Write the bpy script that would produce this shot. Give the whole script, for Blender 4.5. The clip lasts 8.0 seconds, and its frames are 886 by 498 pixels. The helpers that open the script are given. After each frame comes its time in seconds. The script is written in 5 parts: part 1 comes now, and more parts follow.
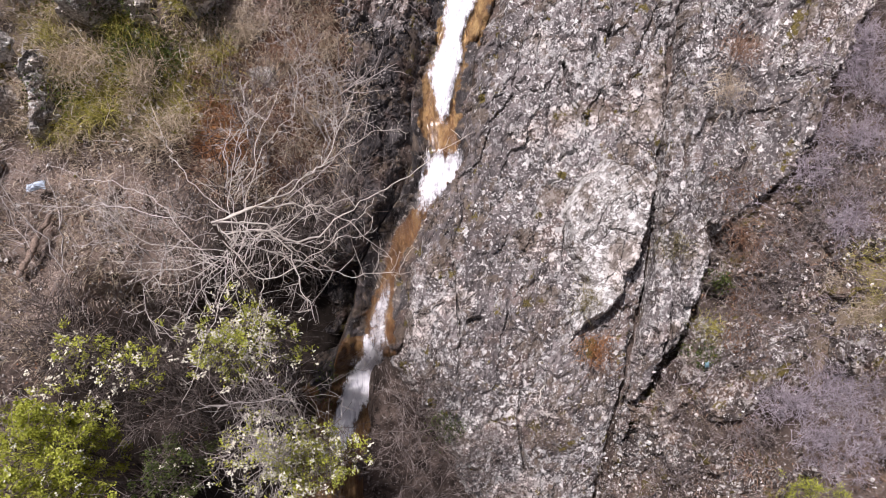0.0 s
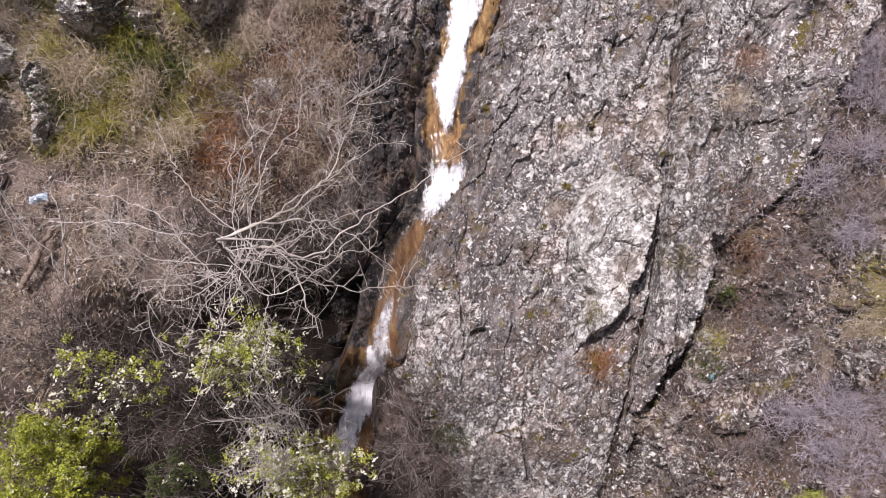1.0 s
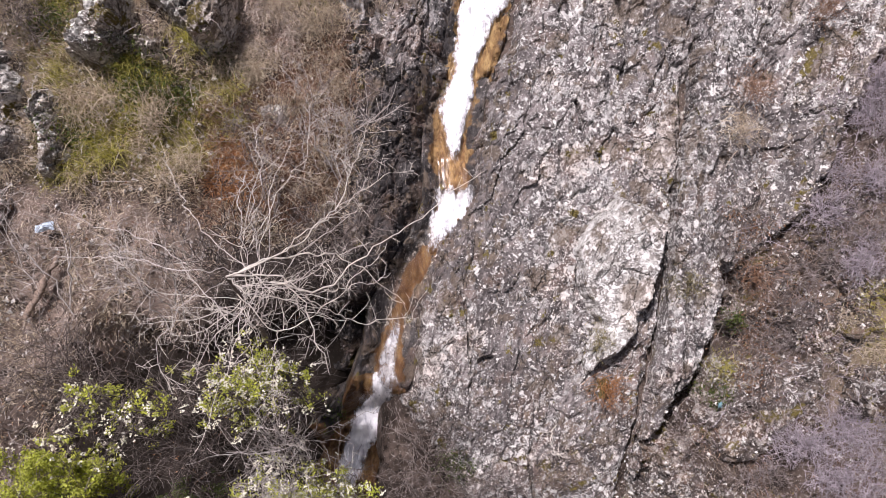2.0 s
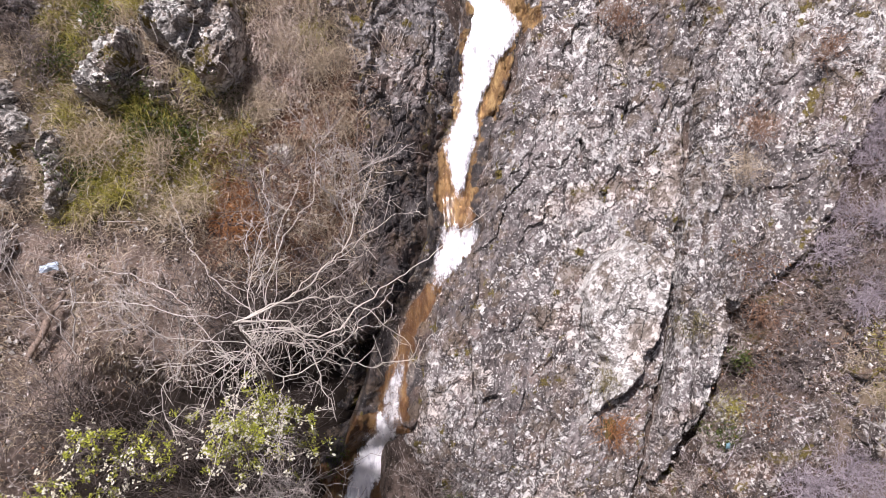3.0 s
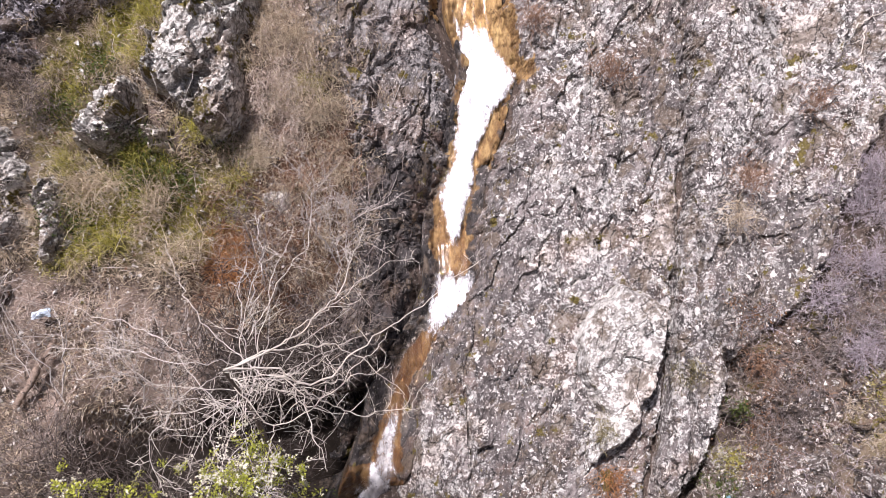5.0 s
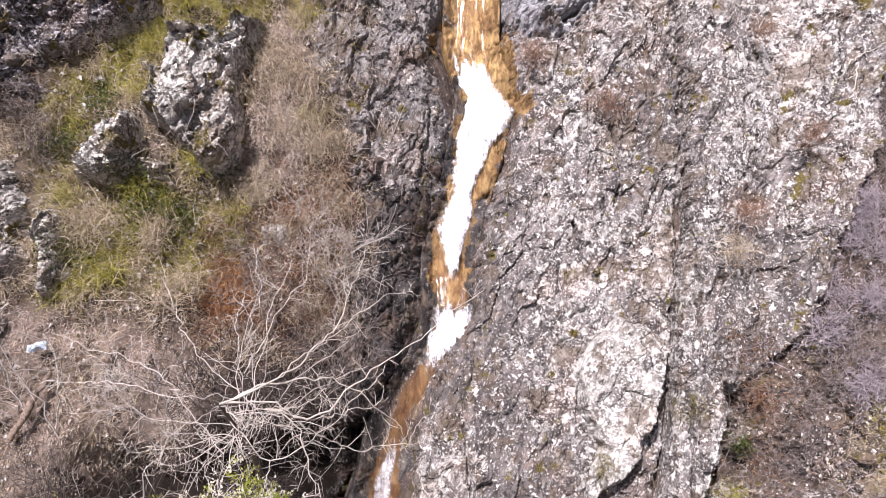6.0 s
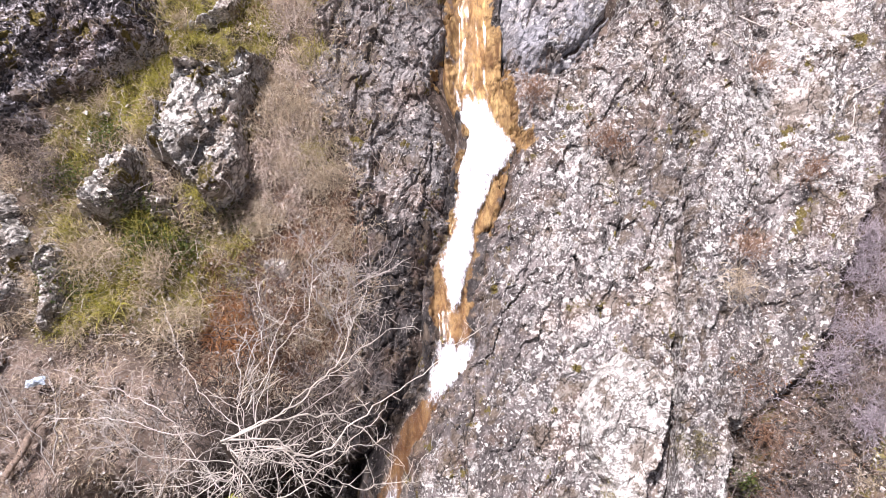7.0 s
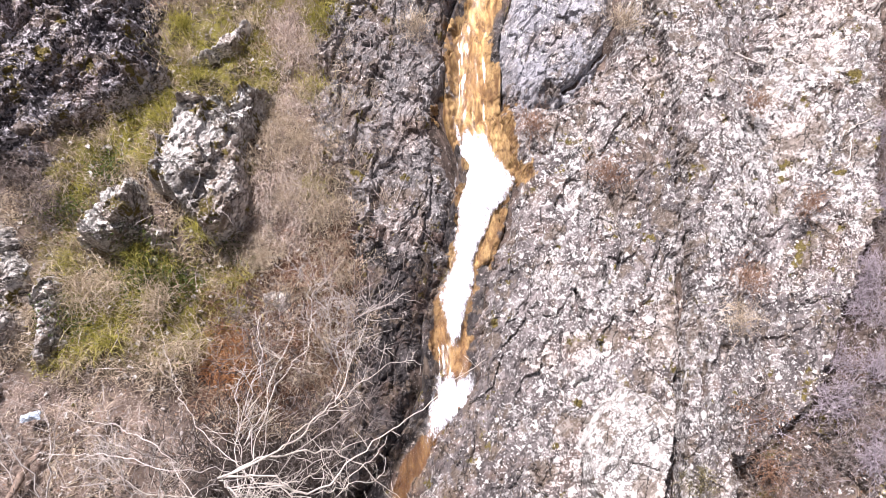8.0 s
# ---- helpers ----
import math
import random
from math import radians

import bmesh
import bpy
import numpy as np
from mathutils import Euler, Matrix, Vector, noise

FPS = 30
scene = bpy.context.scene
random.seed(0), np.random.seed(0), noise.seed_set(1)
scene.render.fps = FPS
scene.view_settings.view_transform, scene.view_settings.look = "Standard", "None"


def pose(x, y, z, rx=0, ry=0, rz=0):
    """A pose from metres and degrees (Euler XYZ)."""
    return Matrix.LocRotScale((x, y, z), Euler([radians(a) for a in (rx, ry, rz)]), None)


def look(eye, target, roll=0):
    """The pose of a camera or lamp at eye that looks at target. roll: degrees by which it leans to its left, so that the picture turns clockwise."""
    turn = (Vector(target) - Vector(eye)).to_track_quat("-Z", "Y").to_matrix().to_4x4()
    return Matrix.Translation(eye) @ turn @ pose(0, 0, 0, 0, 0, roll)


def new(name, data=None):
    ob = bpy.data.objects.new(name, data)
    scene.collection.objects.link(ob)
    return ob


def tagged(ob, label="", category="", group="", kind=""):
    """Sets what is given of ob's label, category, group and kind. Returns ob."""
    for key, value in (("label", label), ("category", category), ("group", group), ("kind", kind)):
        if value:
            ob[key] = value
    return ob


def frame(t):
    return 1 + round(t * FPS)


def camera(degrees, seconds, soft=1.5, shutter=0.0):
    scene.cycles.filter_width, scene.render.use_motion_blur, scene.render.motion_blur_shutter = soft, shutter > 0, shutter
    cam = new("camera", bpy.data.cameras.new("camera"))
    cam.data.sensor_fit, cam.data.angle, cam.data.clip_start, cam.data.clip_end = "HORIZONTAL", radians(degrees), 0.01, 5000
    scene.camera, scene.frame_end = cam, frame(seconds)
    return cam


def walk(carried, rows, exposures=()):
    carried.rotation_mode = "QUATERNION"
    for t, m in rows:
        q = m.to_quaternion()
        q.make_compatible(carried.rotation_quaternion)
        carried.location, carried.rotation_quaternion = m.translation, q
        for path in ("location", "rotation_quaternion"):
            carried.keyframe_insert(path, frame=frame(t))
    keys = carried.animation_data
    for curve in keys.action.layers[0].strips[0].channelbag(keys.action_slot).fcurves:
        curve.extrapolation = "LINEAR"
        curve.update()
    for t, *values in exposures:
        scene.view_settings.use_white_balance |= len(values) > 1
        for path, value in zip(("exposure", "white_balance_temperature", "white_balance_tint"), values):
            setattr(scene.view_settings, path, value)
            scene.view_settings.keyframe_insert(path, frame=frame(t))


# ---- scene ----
cam = camera(64.6, 8.0, soft=0.75)
METRES, EYE, TILT, LEAN, TURN = 1.25, 16.0, -40.0, 0.0, 0.0
ROWS = [
    (0.0, 0.0, 0.0, 0.0, 0.0, 0.0, -0.0),
    (0.5, -0.0265, 0.0239, 0.0714, 0.0, -0.03, -0.07),
    (1.0, -0.0677, 0.0431, 0.1758, -0.03, -0.0, -0.11),
    (1.5, -0.1268, 0.0695, 0.3165, -0.04, 0.02, -0.16),
    (2.0, -0.1974, 0.0978, 0.4691, -0.14, 0.64, -0.22),
    (3.5, -0.3141, 0.1213, 0.7074, -0.28, 3.58, -0.33),
    (4.0, -0.2906, 0.1209, 0.6833, -0.31, 4.32, -0.38),
    (4.5, -0.2523, 0.1192, 0.662, -0.35, 5.41, -0.41),
    (6.0, -0.2437, 0.1237, 0.654, -0.52, 9.39, -0.48),
    (6.5, -0.2665, 0.1263, 0.6662, -0.57, 10.72, -0.5),
    (7.0, -0.2954, 0.1331, 0.6812, -0.62, 12.04, -0.52),
    (7.5, -0.3186, 0.1367, 0.6909, -0.71, 13.38, -0.52),
    (8.0, -0.3237, 0.1424, 0.691, -0.78, 14.72, -0.54),
]
walk(cam, [(t, pose(0, 0, EYE, TILT, LEAN, TURN) @ pose(METRES * x, METRES * y, METRES * z, 90 + pitch, roll, yaw)) for t, x, y, z, yaw, pitch, roll in ROWS],
     exposures=[(0.0, -0.02, 6500, 22), (2.0, 0.09, 6500, 22), (4.0, 0.28, 6500, 22), (6.0, 0.48, 6500, 22), (8.0, 0.71, 6500, 22)])

# ---- light: bright overcast sky with a wide, veiled sun from the upper left ----
world = bpy.data.worlds.new("sky")
scene.world = world
world.use_nodes = True
SUN_ELEV, SUN_ROT = radians(65), radians(-144)
sky = world.node_tree.nodes.new("ShaderNodeTexSky")
sky.sky_type, sky.sun_disc, sky.sun_elevation, sky.sun_rotation = "NISHITA", False, SUN_ELEV, SUN_ROT
sky.dust_density, sky.air_density = 3.0, 1.0
world.node_tree.links.new(sky.outputs[0], world.node_tree.nodes["Background"].inputs[0])
world.node_tree.nodes["Background"].inputs[1].default_value = 0.05
sun = new("sun", bpy.data.lights.new("sun", "SUN"))
sun.data.energy, sun.data.angle, sun.data.color = 6.05, radians(2.5), (1.0, 0.98, 0.965)
SUN_FROM = Vector((math.sin(SUN_ROT) * math.cos(SUN_ELEV), math.cos(SUN_ROT) * math.cos(SUN_ELEV), math.sin(SUN_ELEV)))
sun.matrix_world = look(SUN_FROM * 60, (0, 0, 0))

# ---- frame of the slope: u to the right, v up the slope, w out of it ----
TURN_S = np.array(Euler((radians(-40), 0, 0)).to_matrix())
UP = np.array([0.0, math.cos(radians(40)), math.sin(radians(40))])   # the world's up, in u v w
rng = np.random.default_rng(7)


def to_world(p):
    """Points given as u, v, w, in the world."""
    p = np.asarray(p, float)
    q = np.stack([p[..., 0], 14.0 - p[..., 2], p[..., 1]], -1)
    return q @ TURN_S.T + np.array([0.0, 0.0, 16.0])


# ---- noise ----
def lattice(ix, iy, seed):
    h = (ix.astype(np.int64) * 374761393 + iy.astype(np.int64) * 668265263 + seed * 974634777) & 0xFFFFFFFF
    h = ((h ^ (h >> 13)) * 1274126177) & 0xFFFFFFFF
    return ((h ^ (h >> 16)) & 0xFFFFFF) / float(0xFFFFFF) * 2 - 1


def vnoise(x, y, seed=0):
    x, y = np.asarray(x, float), np.asarray(y, float)
    ix, iy = np.floor(x), np.floor(y)
    fx, fy = x - ix, y - iy
    fx, fy = fx * fx * fx * (fx * (fx * 6 - 15) + 10), fy * fy * fy * (fy * (fy * 6 - 15) + 10)
    a, b = lattice(ix, iy, seed), lattice(ix + 1, iy, seed)
    c, d = lattice(ix, iy + 1, seed), lattice(ix + 1, iy + 1, seed)
    return (a + (b - a) * fx) * (1 - fy) + (c + (d - c) * fx) * fy


def fbm(x, y, seed=0, octaves=4, gain=0.5):
    total, amp, norm = 0.0, 1.0, 0.0
    for k in range(octaves):
        c, s = math.cos(0.6 * k + 0.3), math.sin(0.6 * k + 0.3)
        total = total + amp * vnoise((c * x - s * y) * 2 ** k + 17.3 * k, (s * x + c * y) * 2 ** k - 9.1 * k, seed + k)
        norm += amp
        amp *= gain
    return total / norm


def smooth(a, b, x):
    t = np.clip((x - a) / (b - a), 0, 1)
    return t * t * (3 - 2 * t)


def inside(poly, u, v):
    """Signed distance to a closed outline, positive inside."""
    p = np.asarray(poly, float)
    best, sign = np.full(np.shape(u), 1e9), np.zeros(np.shape(u), bool)
    for (x0, y0), (x1, y1) in zip(p, np.roll(p, -1, 0)):
        ex, ey = x1 - x0, y1 - y0
        t = np.clip(((u - x0) * ex + (v - y0) * ey) / (ex * ex + ey * ey + 1e-12), 0, 1)
        best = np.minimum(best, (u - x0 - t * ex) ** 2 + (v - y0 - t * ey) ** 2)
        cross = ((y0 > v) != (y1 > v)) & (u < (x1 - x0) * (v - y0) / (y1 - y0 + 1e-12) + x0)
        sign ^= cross
    return np.where(sign, 1, -1) * np.sqrt(best)


# ---- the slope's large shape ----
STREAM_V = np.array([-12, -4.7, -4.0, -3.2, -2.6, -1.83, -1.14, -0.4, 0.35, 1.05, 1.74, 2.09, 2.8, 3.5, 4.4, 5.1, 5.8, 6.4, 7.5, 8.6, 9.3, 10.4, 16.0])
STREAM_U = np.array([-3.0, -2.35, -2.2, -1.99, -1.74, -1.4, -1.18, -1.07, -0.76, -0.27, 0.0, 0.0, -0.05, 0.0, 0.24, 0.43, 0.6, 0.7, 0.35, 0.37, 0.32, 0.65, 1.0])


def stream_u(v):
    return np.interp(v, STREAM_V, STREAM_U)


def slope_base(u, v):
    """Height of the soil over the slope's plane, without grain."""
    d = u - stream_u(v)
    left = np.interp(-d, [0, 0.35, 0.9, 2.0, 5.5, 8.5, 40], [-0.55, -0.5, 0.05, 0.45, 1.75, 2.2, 4.0])
    right = np.interp(d, [0, 0.35, 0.8, 2.0, 5.0, 6.2, 7.5, 9.0, 40], [-0.55, -0.5, -0.1, 0.0, -0.05, -0.5, -0.1, 0.2, 1.5])
    w = np.where(d < 0, left, right)
    lip = -0.5 + 0.25 * (u + 3.0)
    hollow = smooth(lip + 0.15, lip - 0.25, v) * smooth(-4.4, -2.6, v) * smooth(-4.9, -3.9, u) * smooth(-1.4, -1.9, u)
    low = smooth(-0.6, -1.6, v + 0.3 * (u + 4.5)) * smooth(-6.2, -4.4, v) * smooth(-7.0, -5.6, u) * smooth(-2.2, -3.0, u)
    w = w - 1.25 * np.maximum(hollow, low)
    w = w - 0.065 * np.clip(-1.0 - v, 0, 6) ** 2 * smooth(0.0, 1.0, d)
    return w


def soil(u, v):
    near = np.exp(-((u - stream_u(v)) / 0.5) ** 2)
    bank = 0.16 * smooth(-1.5, -2.5, u - stream_u(v)) * np.abs(fbm(u * 1.7, v * 1.7, 9, 3))
    gully = np.interp(v, [-4.2, -3.3, -2.4, -1.2, 0.0, 0.7, 1.05, 1.7, 2.4, 3.4], [3.9, 4.15, 4.75, 5.3, 5.55, 5.85, 6.25, 6.95, 7.4, 7.7])
    bank = bank - 0.5 * np.exp(-((u - gully) / 0.27) ** 2) * smooth(-4.6, -3.8, v) * smooth(3.6, 2.6, v)
    return slope_base(u, v) + (0.16 * fbm(u * 0.9, v * 0.9, 3) + 0.08 * fbm(u * 4, v * 4, 5) + bank) * (1 - 0.6 * near) - 0.4 * near


def grain_axes(u, v, angle):
    """Along and across the rock's grain."""
    c, s = math.cos(radians(angle)), math.sin(radians(angle))
    return u * c + v * s, -u * s + v * c


def terrace(x, steps, sharp=0.6):
    x = x * steps
    return (np.floor(x) + smooth(sharp, 1.0, x - np.floor(x))) / steps


def facets(x, y, seed):
    """Broken faces: each cell a plane of its own height and tilt; returns the height and the way to the cell's edge."""
    ix, iy = np.floor(x), np.floor(y)
    near, second = np.full(np.shape(x), 9.0), np.full(np.shape(x), 9.0)
    high = np.zeros(np.shape(x))
    for dx in (-1, 0, 1):
        for dy in (-1, 0, 1):
            cx, cy = ix + dx, iy + dy
            px, py = x - cx - 0.5 - 0.45 * lattice(cx, cy, seed), y - cy - 0.5 - 0.45 * lattice(cx, cy, seed + 1)
            d = np.hypot(px, py)
            plane = 0.6 * lattice(cx, cy, seed + 2) + 0.8 * px * lattice(cx, cy, seed + 3) + 0.8 * py * lattice(cx, cy, seed + 4)
            first = d < near
            second = np.where(first, near, np.minimum(second, d))
            high = np.where(first, plane, high)
            near = np.minimum(near, d)
    return high, second - near


def rock_grain(u, v, seed, angle=62.0, rough=1.0, jag=1.0):
    """Relief of the broken rock: large tilted faces along its grain, smaller chips, knobs, pits."""
    p, q = grain_axes(u, v, angle)
    p = p + 0.30 * fbm(u * 1.5, v * 1.5, seed + 40) + 0.05 * fbm(u * 9, v * 9, seed + 41, 3)
    q = q + 0.14 * fbm(u * 2.5, v * 2.5, seed + 44) + 0.03 * fbm(u * 12, v * 12, seed + 45, 3)
    big, edge = facets(q * 0.95, p * 0.5, seed)
    block, rim = facets(q * 2.6, p * 1.25, seed + 7)
    small, _ = facets(q * 7.0, p * 4.0, seed + 9)
    chip, _ = facets(q * 17.0, p * 11.0, seed + 13)
    knob = fbm(q * 6.0, p * 4.5, seed + 11, 4, 0.6)
    pit = np.clip(-fbm(q * 3.0, p * 1.6, seed + 31, 3) - 0.28, 0, 1)
    split = smooth(0.05, 0.0, edge) + 0.5 * smooth(0.07, 0.0, rim) * smooth(-0.1, 0.3, fbm(u * 0.9, v * 0.9, seed + 52, 3))
    return rough * (0.15 * jag * big + 0.13 * jag * block + 0.06 * jag * small + 0.022 * jag * chip + 0.06 / jag * knob - 0.09 / jag * pit - 0.10 * min(1.0, jag) ** 3 * split)


# ---- building helpers ----
def mesh_of(name, verts, faces, material, smooth_shade=True, attrs=None):
    """A mesh from arrays of points and of triangles or quads."""
    me = bpy.data.meshes.new(name)
    verts, faces = np.asarray(verts, np.float32), np.asarray(faces, np.int32)
    n, k = faces.shape
    me.vertices.add(len(verts))
    me.vertices.foreach_set("co", verts.ravel())
    me.loops.add(n * k)
    me.loops.foreach_set("vertex_index", faces.ravel())
    me.polygons.add(n)
    me.polygons.foreach_set("loop_start", np.arange(0, n * k, k, dtype=np.int32))
    me.polygons.foreach_set("loop_total", np.full(n, k, np.int32))
    me.polygons.foreach_set("use_smooth", np.full(n, smooth_shade))
    for key, values in (attrs or {}).items():
        values = np.asarray(values, np.float32)
        if values.ndim == 2:
            me.attributes.new(key, "FLOAT_VECTOR", "POINT").data.foreach_set("vector", values.ravel())
        else:
            me.attributes.new(key, "FLOAT", "POINT").data.foreach_set("value", values)
    me.update(calc_edges=True)
    me.materials.append(material)
    return me


def thing(name, base, label, category, group="", kind=""):
    ob = new(name)
    ob.location = to_world(base)
    return tagged(ob, label, category, group, kind)


def part(name, geo, material, parent, label="", smooth_shade=True, attrs=None):
    """One mesh object under a thing, from points in u v w and faces."""
    at = np.array(parent.location) if parent.parent is None else np.array(parent.parent.location) 
    ob = new(name, mesh_of(name, to_world(geo[0]) - at, geo[1], material, smooth_shade, attrs))
    ob.parent = parent
    return tagged(ob, label)


def single(name, geo, material, base, label, category, group="", kind="", smooth_shade=True, attrs=None):
    """A thing that is one mesh."""
    at = to_world(base)
    ob = new(name, mesh_of(name, to_world(geo[0]) - at, geo[1], material, smooth_shade, attrs))
    ob.location = at
    return tagged(ob, label, category, group, kind)


def join(*geos):
    verts, faces, n = [], [], 0
    for g in geos:
        verts.append(g[0])
        faces.append(np.asarray(g[1]) + n)
        n += len(g[0])
    return np.concatenate(verts), np.concatenate(faces)


def grid_faces(keep):
    """Quads of a grid of points, kept where all four corners are wanted; returns faces and the used points."""
    n, m = keep.shape
    idx = np.arange(n * m).reshape(n, m)
    ok = keep[:-1, :-1] & keep[1:, :-1] & keep[1:, 1:] & keep[:-1, 1:]
    f = np.stack([idx[:-1, :-1][ok], idx[:-1, 1:][ok], idx[1:, 1:][ok], idx[1:, :-1][ok]], -1)
    used = np.unique(f)
    renum = np.full(n * m, -1)
    renum[used] = np.arange(len(used))
    return renum[f], used


def tubes(lines, radii, sides=3):
    """Tapered tubes along many polylines at once: lines (N, K, 3), radii (N, K)."""
    lines, radii = np.asarray(lines, float), np.asarray(radii, float)
    n, k, _ = lines.shape
    tan = np.gradient(lines, axis=1)
    tan /= np.linalg.norm(tan, axis=-1, keepdims=True) + 1e-9
    ref = np.where(np.abs(tan[..., 2:3]) < 0.8, np.array([0, 0, 1.0]), np.array([1.0, 0, 0]))
    a = np.cross(tan, ref)
    a /= np.linalg.norm(a, axis=-1, keepdims=True) + 1e-9
    b = np.cross(tan, a)
    ang = np.arange(sides) * 2 * math.pi / sides
    ring = lines[:, :, None] + radii[:, :, None, None] * (np.cos(ang)[:, None] * a[:, :, None] + np.sin(ang)[:, None] * b[:, :, None])
    idx = np.arange(n * k * sides).reshape(n, k, sides)
    nxt = np.roll(idx, -1, 2)
    f = np.stack([idx[:, :-1], nxt[:, :-1], nxt[:, 1:], idx[:, 1:]], -1).reshape(-1, 4)
    return ring.reshape(-1, 3), f


def unit(p):
    return p / (np.linalg.norm(p, axis=-1, keepdims=True) + 1e-9)


def resample(points, count):
    """A smooth line through a few points, with count points."""
    p = np.asarray(points, float)
    t = np.concatenate([[0], np.cumsum(np.linalg.norm(np.diff(p, axis=0), axis=1))])
    m = np.gradient(p, t, axis=0)
    x = np.linspace(0, t[-1], count)
    i = np.clip(np.searchsorted(t, x) - 1, 0, len(t) - 2)
    h = (t[i + 1] - t[i])[:, None]
    s = ((x - t[i])[:, None]) / h
    return (2 * s ** 3 - 3 * s ** 2 + 1) * p[i] + (s ** 3 - 2 * s ** 2 + s) * h * m[i] + (-2 * s ** 3 + 3 * s ** 2) * p[i + 1] + (s ** 3 - s ** 2) * h * m[i + 1]


def offshoots(parents, radii, count, length, r, bend=0.35, follow=0.5, lift=0.15, points=6, start=0.2, fan=1.0):
    """Side twigs of many lines: lines and radii."""
    n, k, _ = parents.shape
    i = r.integers(0, n, count)
    t = start + (1 - start) * r.random(count) ** 0.8
    x = t * (k - 1)
    j = np.minimum(x.astype(int), k - 2)
    f = (x - j)[:, None]
    at = parents[i, j] * (1 - f) + parents[i, j + 1] * f
    along = unit(parents[i, j + 1] - parents[i, j])
    rad = radii[i, j] * (1 - f[:, 0]) + radii[i, j + 1] * f[:, 0]
    side = unit(np.cross(along, r.normal(size=(count, 3)))) * fan
    d = unit(follow * along + side + lift * UP)
    size = length * (0.45 + 0.9 * r.random(count)) * (1.15 - 0.6 * t)
    out = np.zeros((count, points, 3))
    out[:, 0] = at
    for s in range(1, points):
        d = unit(d + bend * r.normal(size=(count, 3)) * 0.6 + 0.06 * lift * UP)
        out[:, s] = out[:, s - 1] + d * (size / (points - 1))[:, None]
    r0 = np.minimum(rad * 0.7, 0.02 * length + 0.001)
    return out, r0[:, None] * np.linspace(1, 0.35, points)


def blades(base, direction, length, width, r, droop=0.5, segs=3):
    """Grass blades: tapered bent strips."""
    n = len(base)
    side = unit(np.cross(direction, r.normal(size=(n, 3))))
    pts = [base]
    d = direction
    for s in range(segs):
        d = unit(d - droop * UP * (s + 0.4) / segs)
        pts.append(pts[-1] + d * (length / segs)[:, None])
    rows = []
    for s, p in enumerate(pts):
        half = (width * (1 - s / (segs + 0.25)) * 0.5)[:, None] * side
        rows += [p - half, p + half]
    v = np.stack(rows, 1)
    idx = np.arange(n * 2 * (segs + 1)).reshape(n, segs + 1, 2)
    f = np.stack([idx[:, :-1, 0], idx[:, :-1, 1], idx[:, 1:, 1], idx[:, 1:, 0]], -1).reshape(-1, 4)
    return v.reshape(-1, 3), f


def leaves(at, size, r, facing=None, narrow=0.55):
    """Small folded leaves, two quads each, at the points given."""
    n = len(at)
    if facing is None:
        facing = unit(r.normal(size=(n, 3)) + 0.8 * UP)
    a = unit(np.cross(facing, r.normal(size=(n, 3))))
    b = np.cross(facing, a)
    s = (size * (0.6 + 0.8 * r.random(n)))[:, None]
    tip, mid, base = at + a * s, at + a * s * 0.5 - facing * s * 0.12, at
    l = at + a * s * 0.5 + b * s * narrow * 0.5
    q = at + a * s * 0.5 - b * s * narrow * 0.5
    v = np.stack([base, l, tip, mid, q], 1).reshape(-1, 3)
    i = np.arange(n)[:, None] * 5
    f = np.concatenate([i + np.array([[0, 3, 2, 1]]), i + np.array([[0, 4, 2, 3]])])
    return v, f


# ---- materials ----
def nodes_of(name):
    m = bpy.data.materials.new(name)
    m.use_nodes = True
    t = m.node_tree
    return m, t, t.nodes["Principled BSDF"]


def node(t, kind, **inputs):
    nd = t.nodes.new(kind)
    for key, value in inputs.items():
        nd.inputs[key.replace("_", " ")].default_value = value
    return nd


def coords(t, scale=(1, 1, 1), turn=(0, 0, 0)):
    tc = t.nodes.new("ShaderNodeTexCoord")
    mp = t.nodes.new("ShaderNodeMapping")
    mp.inputs["Scale"].default_value, mp.inputs["Rotation"].default_value = scale, turn
    t.links.new(tc.outputs["Object"], mp.inputs["Vector"])
    return mp.outputs[0]


def noise_of(t, vec, scale, detail=6.0, rough=0.6, distort=0.0):
    nd = node(t, "ShaderNodeTexNoise", Scale=scale, Detail=detail, Roughness=rough, Distortion=distort)
    t.links.new(vec, nd.inputs["Vector"])
    return nd.outputs["Fac"]


def spots(t, vec, scale, randomness=1.0):
    nd = node(t, "ShaderNodeTexVoronoi", Scale=scale, Randomness=randomness)
    t.links.new(vec, nd.inputs["Vector"])
    return nd.outputs["Distance"]


def band(t, fac, a, b, lo=0.0, hi=1.0):
    nd = t.nodes.new("ShaderNodeMapRange")
    nd.interpolation_type = "SMOOTHSTEP"
    for k, val in zip(("From Min", "From Max", "To Min", "To Max"), (a, b, lo, hi)):
        nd.inputs[k].default_value = val
    t.links.new(fac, nd.inputs["Value"])
    return nd.outputs[0]


def mix(t, fac, a, b, how="MIX"):
    nd = t.nodes.new("ShaderNodeMix")
    nd.data_type, nd.blend_type = "RGBA", how
    for sock, val in ((nd.inputs[0], fac), (nd.inputs[6], a), (nd.inputs[7], b)):
        if isinstance(val, (tuple, float, int)):
            sock.default_value = val if not isinstance(val, tuple) else (*val, 1.0)
        else:
            t.links.new(val, sock)
    return nd.outputs[2]


def calc(t, how, a, b=0.0):
    nd = t.nodes.new("ShaderNodeMath")
    nd.operation = how
    for sock, val in zip(nd.inputs, (a, b)):
        if isinstance(val, (float, int)):
            sock.default_value = val
        else:
            t.links.new(val, sock)
    return nd.outputs[0]


